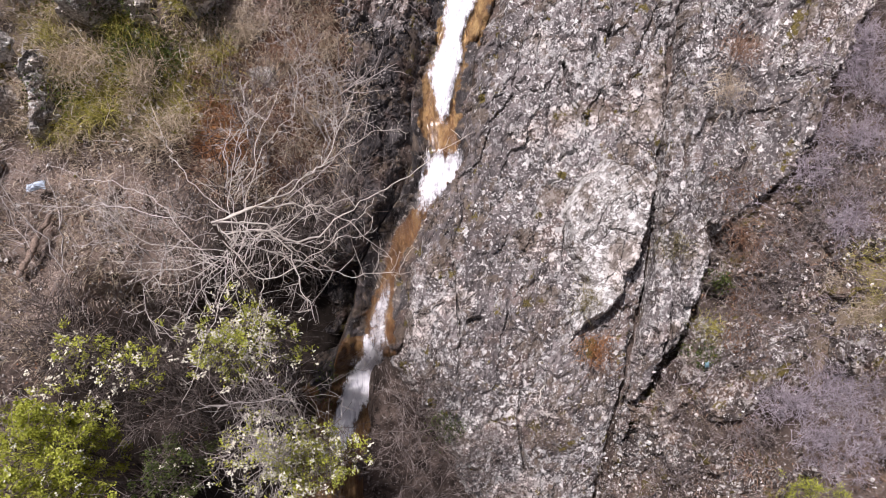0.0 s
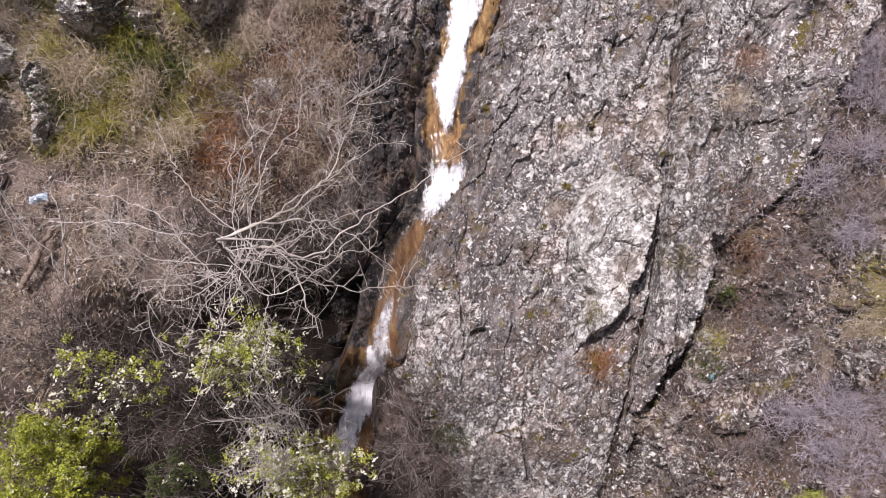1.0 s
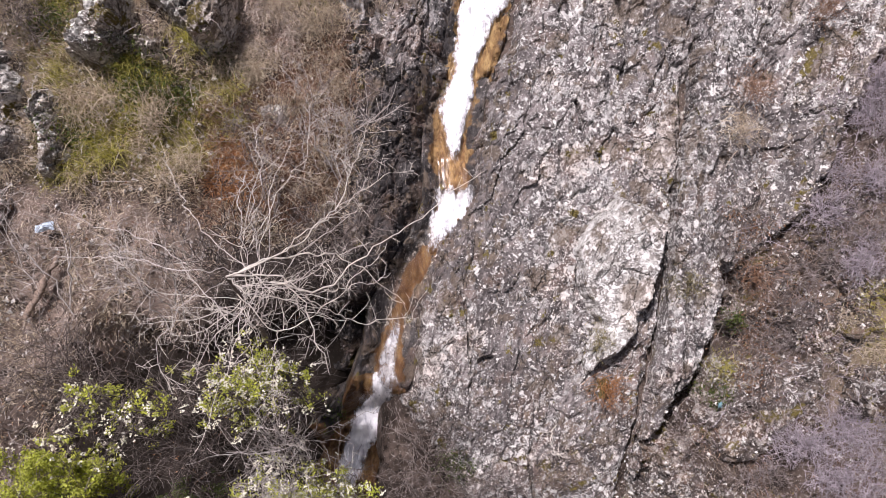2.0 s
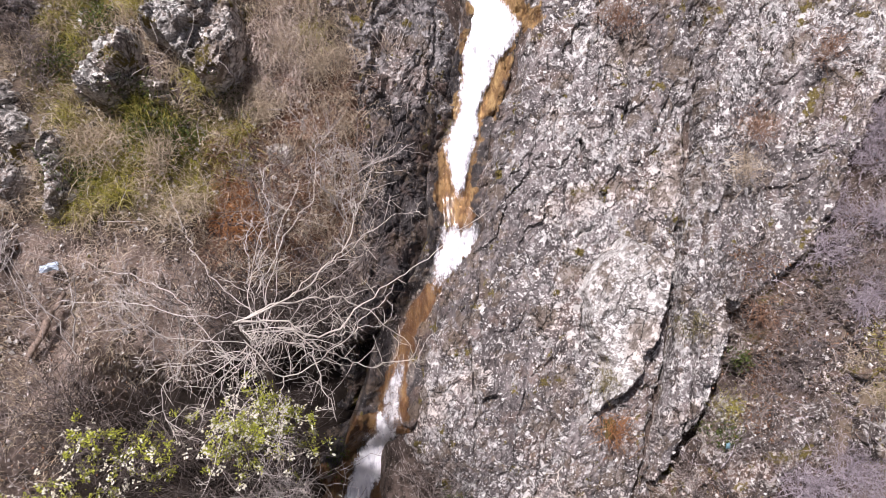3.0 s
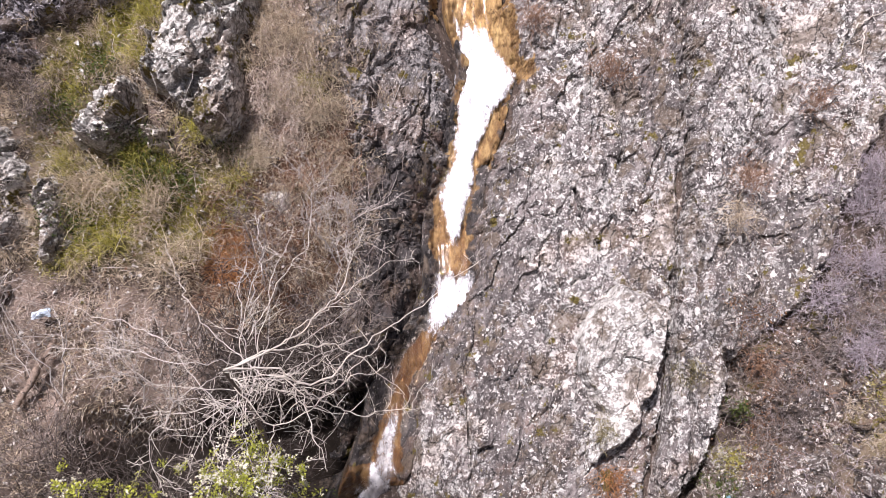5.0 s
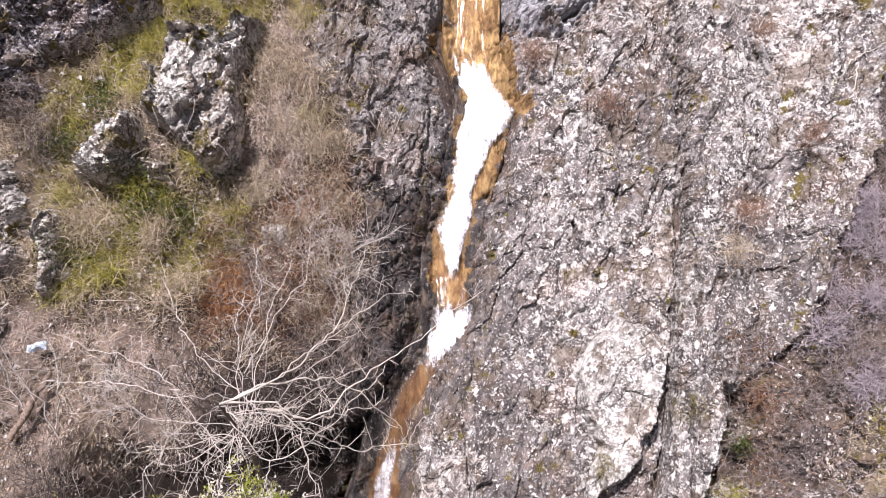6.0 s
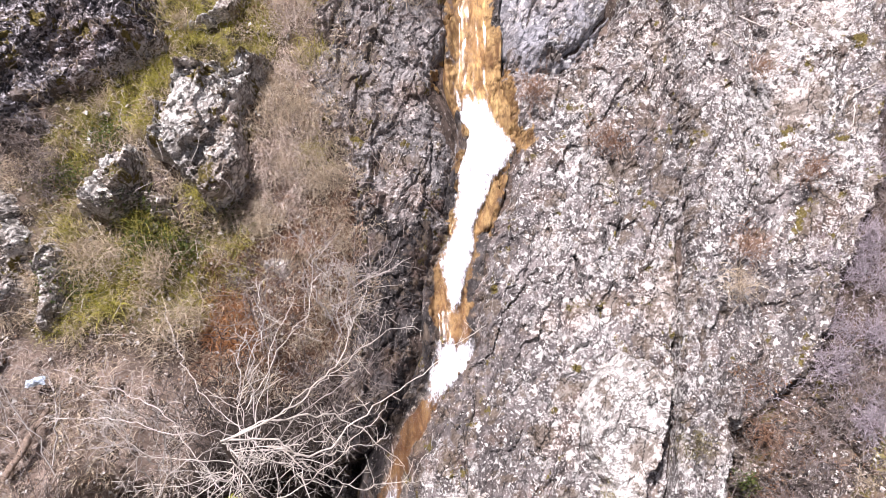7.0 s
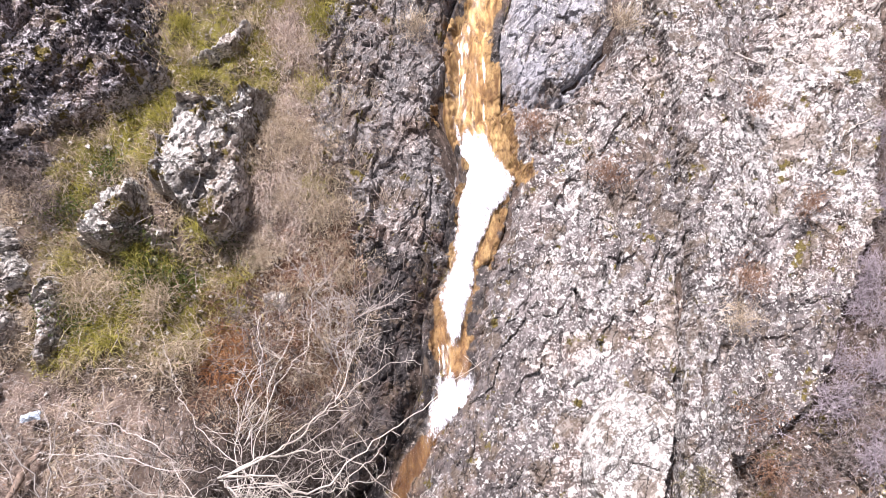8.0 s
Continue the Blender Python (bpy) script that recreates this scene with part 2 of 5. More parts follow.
def attribute(t, name):
    nd = t.nodes.new("ShaderNodeAttribute")
    nd.attribute_name = name
    return nd.outputs["Fac"]


def relief(t, bsdf, height, strength, distance):
    nd = node(t, "ShaderNodeBump", Strength=strength, Distance=distance)
    t.links.new(height, nd.inputs["Height"])
    t.links.new(nd.outputs[0], bsdf.inputs["Normal"])


def rock_material(name, dark, light, lichen, amount, moss=0.0, stained=False, gloss=0.85, rusty=0.5):
    """Broken rock with grain, cracks, ragged crusts of lichen at three sizes, rust and a little moss."""
    m, t, b = nodes_of(name)
    vec = coords(t)
    lie = t.nodes.new("ShaderNodeAttribute")
    lie.attribute_name = "lie"
    lie = lie.outputs["Vector"]
    g1 = noise_of(t, lie, 1.6, 8, 0.65, 0.3)
    g2 = noise_of(t, lie, 9.0, 10, 0.78, 0.5)
    fine = noise_of(t, vec, 34.0, 6, 0.7)
    col = mix(t, band(t, g1, 0.38, 0.62), dark, light)
    col = mix(t, band(t, noise_of(t, vec, 2.7, 8, 0.7), 0.42, 0.60, 0.0, 0.75), col, tuple(c * 0.75 for c in dark))
    warm = noise_of(t, vec, 1.1, 6, 0.6)
    col = mix(t, band(t, warm, 0.50, 0.62, 0.0, rusty), col, (0.20, 0.135, 0.105))
    ochre = noise_of(t, vec, 3.3, 7, 0.7)
    col = mix(t, band(t, ochre, 0.54, 0.62, 0.0, rusty), col, (0.25, 0.19, 0.135))
    col = mix(t, band(t, g2, 0.50, 0.60, 0.0, 0.8), col, tuple(c * 0.35 for c in dark))
    col = mix(t, band(t, g2, 0.45, 0.36, 0.0, 0.6), col, tuple(min(0.5, c * 1.35) for c in light))
    # crusts of lichen: broad ragged sheets, blotches, specks
    zone = calc(t, "ADD", noise_of(t, vec, 0.8, 5, 0.6), noise_of(t, lie, 0.45, 4, 0.55))
    spread = calc(t, "SUBTRACT", calc(t, "MULTIPLY", calc(t, "SUBTRACT", zone, 1.0), 1.2), calc(t, "MULTIPLY", attribute(t, "splash"), 0.30))
    crust = noise_of(t, vec, 4.2, 9, 0.72, 0.5)
    grow = calc(t, "MULTIPLY", spread, 0.17)
    sheet = band(t, calc(t, "ADD", crust, grow), 0.585 - 0.06 * amount, 0.615 - 0.06 * amount)
    blotch = band(t, calc(t, "ADD", noise_of(t, vec, 7.0, 6, 0.64, 0.4), grow), 0.605 - 0.05 * amount, 0.63 - 0.05 * amount)
    speck = band(t, calc(t, "ADD", noise_of(t, vec, 22.0, 3, 0.55), grow), 0.62 - 0.05 * amount, 0.645 - 0.05 * amount)
    pale = mix(t, band(t, noise_of(t, vec, 6.0, 4, 0.6), 0.40, 0.60), tuple(c * 0.72 for c in lichen), tuple(min(0.86, c * 1.16) for c in lichen))
    shade = mix(t, band(t, fine, 0.42, 0.58), tuple(c * 0.45 for c in lichen), tuple(c * 0.82 for c in lichen))
    col = mix(t, calc(t, "MULTIPLY", sheet, band(t, fine, 0.36, 0.50, 0.3, 0.75)), col, shade)
    white = calc(t, "MAXIMUM", blotch, calc(t, "MULTIPLY", speck, 0.85))
    col = mix(t, calc(t, "MULTIPLY", white, 0.95), col, pale)
    col = mix(t, band(t, noise_of(t, vec, 0.75, 7, 0.65), 0.48, 0.62, 0.0, 0.45), col, (0.82, 0.68, 0.60), "MULTIPLY")
    brown = band(t, noise_of(t, vec, 1.6, 9, 0.7, 0.4), 0.545, 0.58, 0.0, 0.7)
    col = mix(t, brown, col, mix(t, fine, (0.06, 0.045, 0.034), (0.22, 0.17, 0.125)))
    # dark flakes; cracks and hollows, with their small shadows put into the colour
    flake = band(t, noise_of(t, lie, 6.5, 8, 0.72, 0.8), 0.585, 0.615)
    col = mix(t, calc(t, "MULTIPLY", flake, 0.78), col, tuple(c * 0.30 for c in dark))
    veins = t.nodes.new("ShaderNodeTexVoronoi")
    veins.feature, veins.inputs["Scale"].default_value = "DISTANCE_TO_EDGE", 2.2
    bent = t.nodes.new("ShaderNodeVectorMath")
    bent.operation = "MULTIPLY_ADD"
    wander = node(t, "ShaderNodeTexNoise", Scale=4.0, Detail=6.0)
    t.links.new(lie, wander.inputs["Vector"])
    t.links.new(wander.outputs["Color"], bent.inputs[0])
    bent.inputs[1].default_value = (0.35, 0.35, 0.35)
    t.links.new(lie, bent.inputs[2])
    t.links.new(bent.outputs[0], veins.inputs["Vector"])
    crack = calc(t, "MULTIPLY", band(t, veins.outputs["Distance"], 0.022, 0.006), band(t, noise_of(t, vec, 1.7, 4, 0.6), 0.47, 0.56))
    cut = noise_of(t, lie, 5.0, 10, 0.8, 1.2)
    col = mix(t, calc(t, "MULTIPLY", band(t, cut, 0.40, 0.34), 0.7), col, (0.032, 0.027, 0.025))
    col = mix(t, calc(t, "MULTIPLY", crack, 0.85), col, (0.02, 0.018, 0.017))
    if moss:
        green = band(t, noise_of(t, vec, 2.0, 8, 0.7), 0.64 - 0.13 * moss, 0.67 - 0.13 * moss)
        col = mix(t, green, col, mix(t, band(t, fine, 0.40, 0.60), (0.075, 0.062, 0.016), (0.19, 0.15, 0.045)))
    if stained:
        run = noise_of(t, coords(t, (2.4, 0.9, 0.9)), 3.0, 10, 0.72, 0.6)
        rust = mix(t, band(t, run, 0.36, 0.60), (0.16, 0.085, 0.034), (0.47, 0.31, 0.135))
        rust = mix(t, band(t, run, 0.56, 0.66, 0.0, 0.8), rust, (0.66, 0.47, 0.21))
        rust = mix(t, band(t, g2, 0.52, 0.60, 0.0, 0.8), rust, (0.085, 0.045, 0.02))
        rust = mix(t, band(t, warm, 0.52, 0.62, 0.0, 0.5), rust, (0.17, 0.09, 0.04))
        rust = mix(t, calc(t, "MULTIPLY", attribute(t, "iron"), band(t, run, 0.30, 0.60, 1.0, 0.78)), rust, (0.085, 0.038, 0.016))
        wet = attribute(t, "stain")
        wob = calc(t, "ADD", wet, calc(t, "MULTIPLY", calc(t, "SUBTRACT", crust, 0.5), 0.9))
        col = mix(t, band(t, wob, 0.42, 0.56), col, rust)
        t.links.new(band(t, wet, 0.3, 0.7, gloss, 0.5), b.inputs["Roughness"])
    else:
        b.inputs["Roughness"].default_value = gloss
    b.inputs["Specular IOR Level"].default_value = 0.3
    t.links.new(col, b.inputs["Base Color"])
    h = calc(t, "SUBTRACT", calc(t, "ADD", calc(t, "MULTIPLY", cut, 0.8), calc(t, "MULTIPLY", fine, 0.22)), calc(t, "MULTIPLY", g2, 0.5))
    h = calc(t, "ADD", h, calc(t, "SUBTRACT", calc(t, "MULTIPLY", white, 0.05), calc(t, "ADD", calc(t, "MULTIPLY", crack, 0.25), calc(t, "MULTIPLY", flake, 0.12))))
    relief(t, b, h, 0.9, 0.07)
    return m


def plant_material(name, colours, gloss=0.7, through_light=0.0, grain=0.0):
    """Stalks, twigs and leaves: each piece takes its own tone between a few colours."""
    m, t, b = nodes_of(name)
    geo = t.nodes.new("ShaderNodeNewGeometry")
    ramp = t.nodes.new("ShaderNodeValToRGB")
    while len(ramp.color_ramp.elements) < len(colours):
        ramp.color_ramp.elements.new(0.5)
    for i, c in enumerate(colours):
        ramp.color_ramp.elements[i].position = i / max(1, len(colours) - 1)
        ramp.color_ramp.elements[i].color = (*c, 1)
    t.links.new(geo.outputs["Random Per Island"], ramp.inputs[0])
    col = ramp.outputs[0]
    if grain:
        col = mix(t, band(t, noise_of(t, coords(t), 30.0, 5, 0.7), 0.4, 0.65, 0.0, grain), col, tuple(c * 0.3 for c in colours[0]))
    else:
        col = mix(t, band(t, noise_of(t, coords(t), 1.3, 3, 0.6), 0.35, 0.7, 0.0, 0.35), col, tuple(c * 0.5 for c in colours[0]))
    t.links.new(col, b.inputs["Base Color"])
    b.inputs["Roughness"].default_value = gloss
    b.inputs["Specular IOR Level"].default_value = 0.25
    if through_light:
        b.inputs["Subsurface Weight"].default_value = 0.0
        tr = t.nodes.new("ShaderNodeBsdfTranslucent")
        t.links.new(col, tr.inputs[0])
        mx = t.nodes.new("ShaderNodeMixShader")
        mx.inputs[0].default_value = through_light
        t.links.new(b.outputs[0], mx.inputs[1])
        t.links.new(tr.outputs[0], mx.inputs[2])
        t.links.new(mx.outputs[0], t.nodes["Material Output"].inputs[0])
    return m


def soil_material():
    m, t, b = nodes_of("soil")
    vec = coords(t)
    n1, n2, n3 = noise_of(t, vec, 0.8, 6, 0.6), noise_of(t, vec, 7.0, 8, 0.7), noise_of(t, vec, 40.0, 6, 0.7)
    col = mix(t, band(t, n1, 0.35, 0.65), (0.075, 0.056, 0.047), (0.17, 0.13, 0.108))
    col = mix(t, band(t, n2, 0.45, 0.62, 0.0, 0.7), col, (0.032, 0.025, 0.02))
    green = calc(t, "MULTIPLY", attribute(t, "green"), band(t, n2, 0.30, 0.55))
    col = mix(t, green, col, mix(t, n3, (0.12, 0.115, 0.02), (0.28, 0.25, 0.05)))
    # shade below tree and thickets, mixed into the soil as near-black colour
    col = mix(t, calc(t, "MULTIPLY", attribute(t, "thicket_shade"), band(t, n1, 0.25, 0.5)), col, mix(t, n2, (0.014, 0.011, 0.009), (0.042, 0.032, 0.025)))
    red = calc(t, "MULTIPLY", attribute(t, "litter"), band(t, n2, 0.35, 0.55))
    col = mix(t, red, col, mix(t, n3, (0.09, 0.05, 0.032), (0.19, 0.105, 0.066)))
    col = mix(t, calc(t, "MULTIPLY", attribute(t, "tan"), band(t, n1, 0.2, 0.5)), col, mix(t, n2, (0.17, 0.125, 0.10), (0.34, 0.27, 0.225)))
    gap = noise_of(t, vec, 3.0, 8, 0.7)
    col = mix(t, band(t, gap, 0.53, 0.58, 0.0, 0.75), col, (0.022, 0.017, 0.014))
    pebble = noise_of(t, vec, 11.0, 5, 0.65)
    bare = band(t, attribute(t, "thicket_shade"), 0.1, 0.7, 1.0, 0.1)
    col = mix(t, calc(t, "MULTIPLY", band(t, pebble, 0.60, 0.625, 0.0, 0.85), bare), col, mix(t, n3, (0.22, 0.19, 0.17), (0.46, 0.42, 0.39)))
    col = mix(t, calc(t, "MULTIPLY", band(t, spots(t, vec, 16.0), 0.20, 0.12, 0.0, 0.8), bare), col, (0.36, 0.33, 0.30))
    t.links.new(col, b.inputs["Base Color"])
    b.inputs["Roughness"].default_value = 0.95
    b.inputs["Specular IOR Level"].default_value = 0.2
    relief(t, b, calc(t, "ADD", n2, calc(t, "MULTIPLY", n3, 0.5)), 0.9, 0.06)
    return m


def foam_material(name="white_water", tear=1.0):
    """White water; tear: how far it breaks into strands and gaps."""
    m, t, b = nodes_of(name)
    run = noise_of(t, coords(t, (4.0, 1.2, 1.2)), 2.6, 8, 0.68, 0.7)
    t.links.new(mix(t, band(t, run, 0.38, 0.55), (0.66, 0.66, 0.71), (0.86, 0.86, 0.88)), b.inputs["Base Color"])
    b.inputs["Roughness"].default_value = 0.55
    relief(t, b, run, 0.7, 0.05)
    gaps = t.nodes.new("ShaderNodeBsdfTransparent")
    mx = t.nodes.new("ShaderNodeMixShader")
    cover = attribute(t, "cover")
    froth = noise_of(t, coords(t), 9.0, 8, 0.7, 0.5)
    torn = calc(t, "ADD", calc(t, "MULTIPLY", calc(t, "SUBTRACT", run, 0.5), 1.5), calc(t, "MULTIPLY", calc(t, "SUBTRACT", froth, 0.5), 1.3))
    solid = band(t, calc(t, "ADD", cover, calc(t, "MULTIPLY", torn, tear)), 0.1, 0.85)
    t.links.new(solid, mx.inputs[0])
    t.links.new(gaps.outputs[0], mx.inputs[1])
    t.links.new(b.outputs[0], mx.inputs[2])
    t.links.new(mx.outputs[0], t.nodes["Material Output"].inputs[0])
    return m


def water_material():
    m, t, b = nodes_of("clear_water")
    b.inputs["Base Color"].default_value = (0.95, 0.9, 0.8, 1)
    b.inputs["Roughness"].default_value = 0.2
    b.inputs["IOR"].default_value = 1.33
    b.inputs["Transmission Weight"].default_value = 1.0
    run = noise_of(t, coords(t, (6.0, 1.5, 1.5)), 3.0, 5, 0.6, 0.5)
    relief(t, b, run, 0.06, 0.01)
    return m


M_ROCK = rock_material("grey_lichen_rock", (0.115, 0.102, 0.10), (0.28, 0.25, 0.242), (0.68, 0.665, 0.64), 0.88, moss=0.3, stained=True)
M_PALE = rock_material("pale_lichen_rock", (0.22, 0.20, 0.185), (0.46, 0.43, 0.40), (0.80, 0.775, 0.73), 1.6, moss=0.1, rusty=0.3)
# damp rock; its near-black tones also hold the shade on the channel wall
M_DARK = rock_material("wet_shaded_rock", (0.035, 0.031, 0.031), (0.13, 0.117, 0.114), (0.38, 0.36, 0.34), -0.2, moss=0.25, stained=True, gloss=0.6)
M_SLATE = rock_material("blue_grey_rock", (0.27, 0.27, 0.29), (0.42, 0.42, 0.45), (0.72, 0.705, 0.69), 0.45, stained=True, rusty=0.1)
M_OUTCROP = rock_material("outcrop_rock", (0.21, 0.195, 0.178), (0.50, 0.47, 0.435), (0.76, 0.74, 0.70), 1.0, moss=0.5)
M_RUBBLE = rock_material("brown_broken_rock", (0.07, 0.056, 0.05), (0.18, 0.15, 0.137), (0.64, 0.62, 0.59), 0.35, moss=0.5, rusty=0.8)
M_WALL = rock_material("brown_grey_rock", (0.17, 0.16, 0.157), (0.42, 0.395, 0.385), (0.62, 0.59, 0.565), 0.25, moss=0.3, stained=True)
# outcrop rock in dark tones that stand in for the missing sun
M_SHADE = rock_material("shaded_grey_rock", (0.045, 0.04, 0.041), (0.14, 0.128, 0.132), (0.56, 0.535, 0.56), 0.75, moss=0.5)
M_SOIL = soil_material()
M_FOAM, M_VEIL, M_WATER = foam_material(), foam_material("water_veil", 0.55), water_material()
M_DRY = plant_material("dry_grass", [(0.30, 0.235, 0.17), (0.60, 0.50, 0.375), (0.76, 0.665, 0.51), (0.44, 0.345, 0.255)], 0.8, 0.25)
M_STRAW = plant_material("pink_straw", [(0.46, 0.37, 0.32), (0.68, 0.58, 0.51), (0.80, 0.71, 0.63), (0.56, 0.46, 0.40)], 0.8, 0.25)
M_GREENGRASS = plant_material("green_grass", [(0.20, 0.19, 0.035), (0.42, 0.40, 0.075), (0.60, 0.53, 0.18), (0.32, 0.31, 0.05)], 0.7, 0.3)
M_OLIVE = plant_material("olive_grass", [(0.11, 0.095, 0.035), (0.24, 0.21, 0.08), (0.42, 0.36, 0.20), (0.18, 0.15, 0.07)], 0.8, 0.25)
M_REDGRASS = plant_material("rusty_dead_fern", [(0.22, 0.11, 0.065), (0.34, 0.20, 0.13), (0.45, 0.31, 0.22), (0.18, 0.10, 0.07)], 0.8, 0.25)
M_BRACKEN = plant_material("bracken", [(0.30, 0.12, 0.045), (0.42, 0.20, 0.08), (0.48, 0.27, 0.13), (0.22, 0.09, 0.04)], 0.8, 0.25)
# brown twigs again, with the gloom inside the thickets put into their colour
M_SHADETWIG = plant_material("shaded_twigs", [(0.028, 0.022, 0.019), (0.06, 0.048, 0.042), (0.17, 0.145, 0.13), (0.04, 0.03, 0.026)], 0.8)
M_MAT = plant_material("brown_mat", [(0.08, 0.06, 0.046), (0.19, 0.145, 0.11), (0.36, 0.29, 0.23), (0.14, 0.115, 0.06)], 0.85, 0.15)
M_TWIG = plant_material("brown_twigs", [(0.05, 0.039, 0.034), (0.13, 0.102, 0.09), (0.36, 0.31, 0.285), (0.085, 0.062, 0.052)], 0.8)
M_PURPLE = plant_material("mauve_twigs", [(0.24, 0.20, 0.22), (0.41, 0.36, 0.395), (0.56, 0.50, 0.545), (0.30, 0.25, 0.265)], 0.8)
M_HEATH = plant_material("heath_twigs", [(0.10, 0.078, 0.072), (0.24, 0.20, 0.19), (0.42, 0.365, 0.35), (0.14, 0.105, 0.09)], 0.8)
M_BARK = plant_material("pale_bark", [(0.36, 0.32, 0.28), (0.68, 0.63, 0.565), (0.50, 0.45, 0.40)], 0.75, 0.0, 0.3)
M_TRUNK = plant_material("dark_bark", [(0.13, 0.105, 0.09), (0.17, 0.14, 0.12)], 0.85, 0.0, 0.5)
M_GREYTWIG = plant_material("grey_twigs", [(0.24, 0.21, 0.195), (0.46, 0.42, 0.395), (0.62, 0.575, 0.54), (0.32, 0.275, 0.25)], 0.8)
M_LEAF = plant_material("spring_leaves", [(0.24, 0.28, 0.04), (0.50, 0.54, 0.07), (0.70, 0.73, 0.16), (0.38, 0.42, 0.07)], 0.5, 0.45)
M_PETAL = plant_material("white_petals", [(0.74, 0.72, 0.58), (0.82, 0.80, 0.70), (0.78, 0.75, 0.54)], 0.6, 0.3)
M_LITTER = plant_material("dead_leaves", [(0.18, 0.08, 0.04), (0.28, 0.15, 0.085), (0.38, 0.26, 0.17), (0.13, 0.07, 0.045)], 0.8, 0.15)

# ---- the ground: one sheet from the valley floor over the slope to the hilltop ----
fine_u, fine_v = np.arange(-10.6, 10.61, 0.07), np.arange(-8.0, 13.01, 0.07)
far = np.cumsum(0.06 * 1.22 ** np.arange(1, 42))
far = far[far < 900]
gu = np.concatenate([-10.6 - far[::-1], fine_u, 10.6 + far])
gv = np.concatenate([-8.0 - far[::-1], fine_v, 13.0 + far])
# lie of the land along the way up: flat valley floor, steep slope, gentle hilltop
lie = radians(50) * smooth(-10.2, -8.4, gv) - radians(40) * smooth(15, 24, gv) - radians(10) * smooth(120, 300, gv)
step = np.diff(gv, prepend=gv[0])
mid = np.concatenate([[lie[0]], (lie[1:] + lie[:-1]) / 2])
run_y, run_z = np.cumsum(step * np.cos(mid)), np.cumsum(step * np.sin(mid))
zero = int(np.argmin(np.abs(gv)))
run_y, run_z = run_y - run_y[zero], run_z - run_z[zero]
centre = to_world((0, float(gv[zero]), 0))
GU, GV = np.meshgrid(gu, gv)
calm = smooth(60, 20, np.abs(GU)) * smooth(-9.6, -8.6, GV) * smooth(60, 16, GV)
GW = soil(np.clip(GU, -40, 40), np.clip(GV, -12, 40)) * calm
GW = GW + (1 - calm) * (np.abs(GU) > 20) * 0.6 * fbm(GU * 0.05, GV * 0.05, 77)
ground_points = np.stack([GU, centre[1] + run_y[:, None] - np.sin(lie)[:, None] * GW, centre[2] + run_z[:, None] + np.cos(lie)[:, None] * GW], -1).reshape(-1, 3)
faces, used = grid_faces(np.ones(GU.shape, bool))
GREEN_ZONE = [(-7.4, 4.4), (-6.9, 5.9), (-6.2, 6.9), (-5.4, 8.4), (-4.0, 10.0), (-2.4, 11.5), (-2.5, 8.6), (-3.3, 7.4), (-4.8, 7.0), (-5.5, 5.6), (-6.5, 5.1), (-6.6, 3.9), (-5.6, 3.7), (-4.2, 3.8), (-3.6, 3.0), (-4.4, 2.1), (-7.0, 2.0), (-7.1, 4.0)]
RED_ZONE = [(-4.7, 1.2), (-3.5, 0.8), (-2.2, 1.5), (-1.6, 3.5), (-2.2, 5.0), (-3.2, 4.6), (-4.5, 3.2)]
flat_u, flat_v = GU.ravel(), GV.ravel()
green = smooth(-0.5, 0.8, inside(GREEN_ZONE, flat_u, flat_v)) + 0.7 * smooth(7.2, 7.9, flat_u) * smooth(0.3, -0.5, flat_v) * smooth(-3.2, -2.2, flat_v)
litter = smooth(-0.3, 0.4, inside(RED_ZONE, flat_u, flat_v)) + 0.15 * np.exp(-((flat_u - 5.9) / 0.5) ** 2 - ((flat_v + 0.1) / 1.0) ** 2)
# outline of the ground that is coloured dark for the thickets' shade
THICKET_SHADE_ZONE = [(-6.8, -1.6), (-5.0, -0.8), (-4.5, 0.0), (-3.6, 0.9), (-2.4, 1.4), (-1.6, 1.0), (-1.8, -2.0), (-2.2, -6.5), (-7.5, -6.5)]
thicket_shade = smooth(-0.3, 0.4, inside(THICKET_SHADE_ZONE, flat_u, flat_v))
TAN_ZONE = [(-7.4, -1.2), (-4.9, -1.0), (-4.4, 0.3), (-4.9, 1.3), (-7.4, 1.6)]
STRAW_ZONE = [(-3.9, 4.3), (-3.0, 4.3), (-2.7, 6.0), (-2.8, 8.0), (-3.1, 10.0), (-4.0, 9.6), (-3.4, 7.4), (-3.6, 5.6)]
tan = smooth(-0.4, 0.4, inside(TAN_ZONE, flat_u, flat_v)) + smooth(-0.3, 0.3, inside(STRAW_ZONE, flat_u, flat_v)) + 0.6 * smooth(6.8, 7.6, flat_u) * smooth(2.0, 0.5, flat_v)
ground = new("ground", mesh_of("ground", ground_points, faces, M_SOIL, True, {"green": green, "litter": litter, "thicket_shade": thicket_shade, "tan": tan}))
tagged(ground, "steep brown earth slope with stones and thin turf", "ground", kind="structure")

# ---- rocks ----
def stain_of(u, v):
    """Rust of the spring water on the rock beside it."""
    d = np.abs(u - stream_u(v))
    reach = np.interp(v, [-5, -3, -1, 1, 2.2, 4, 5.5, 6.5, 7.5, 9, 11], [0.9, 0.85, 0.22, 0.22, 0.36, 0.48, 0.7, 0.86, 0.82, 0.6, 0.5])
    reach = reach * (1 + 0.55 * fbm(v * 1.1 + np.sign(u - stream_u(v)) * 7.0, v * 0.0 + 3.0, 93, 4))
    reach = np.where((u < stream_u(v)) & (v < -1.8), 1.7, 1.0) * reach
    return np.clip(1.2 - d / reach + 0.75 * fbm(u * 3.2, v * 2.2, 91, 5, 0.6), 0, 1)


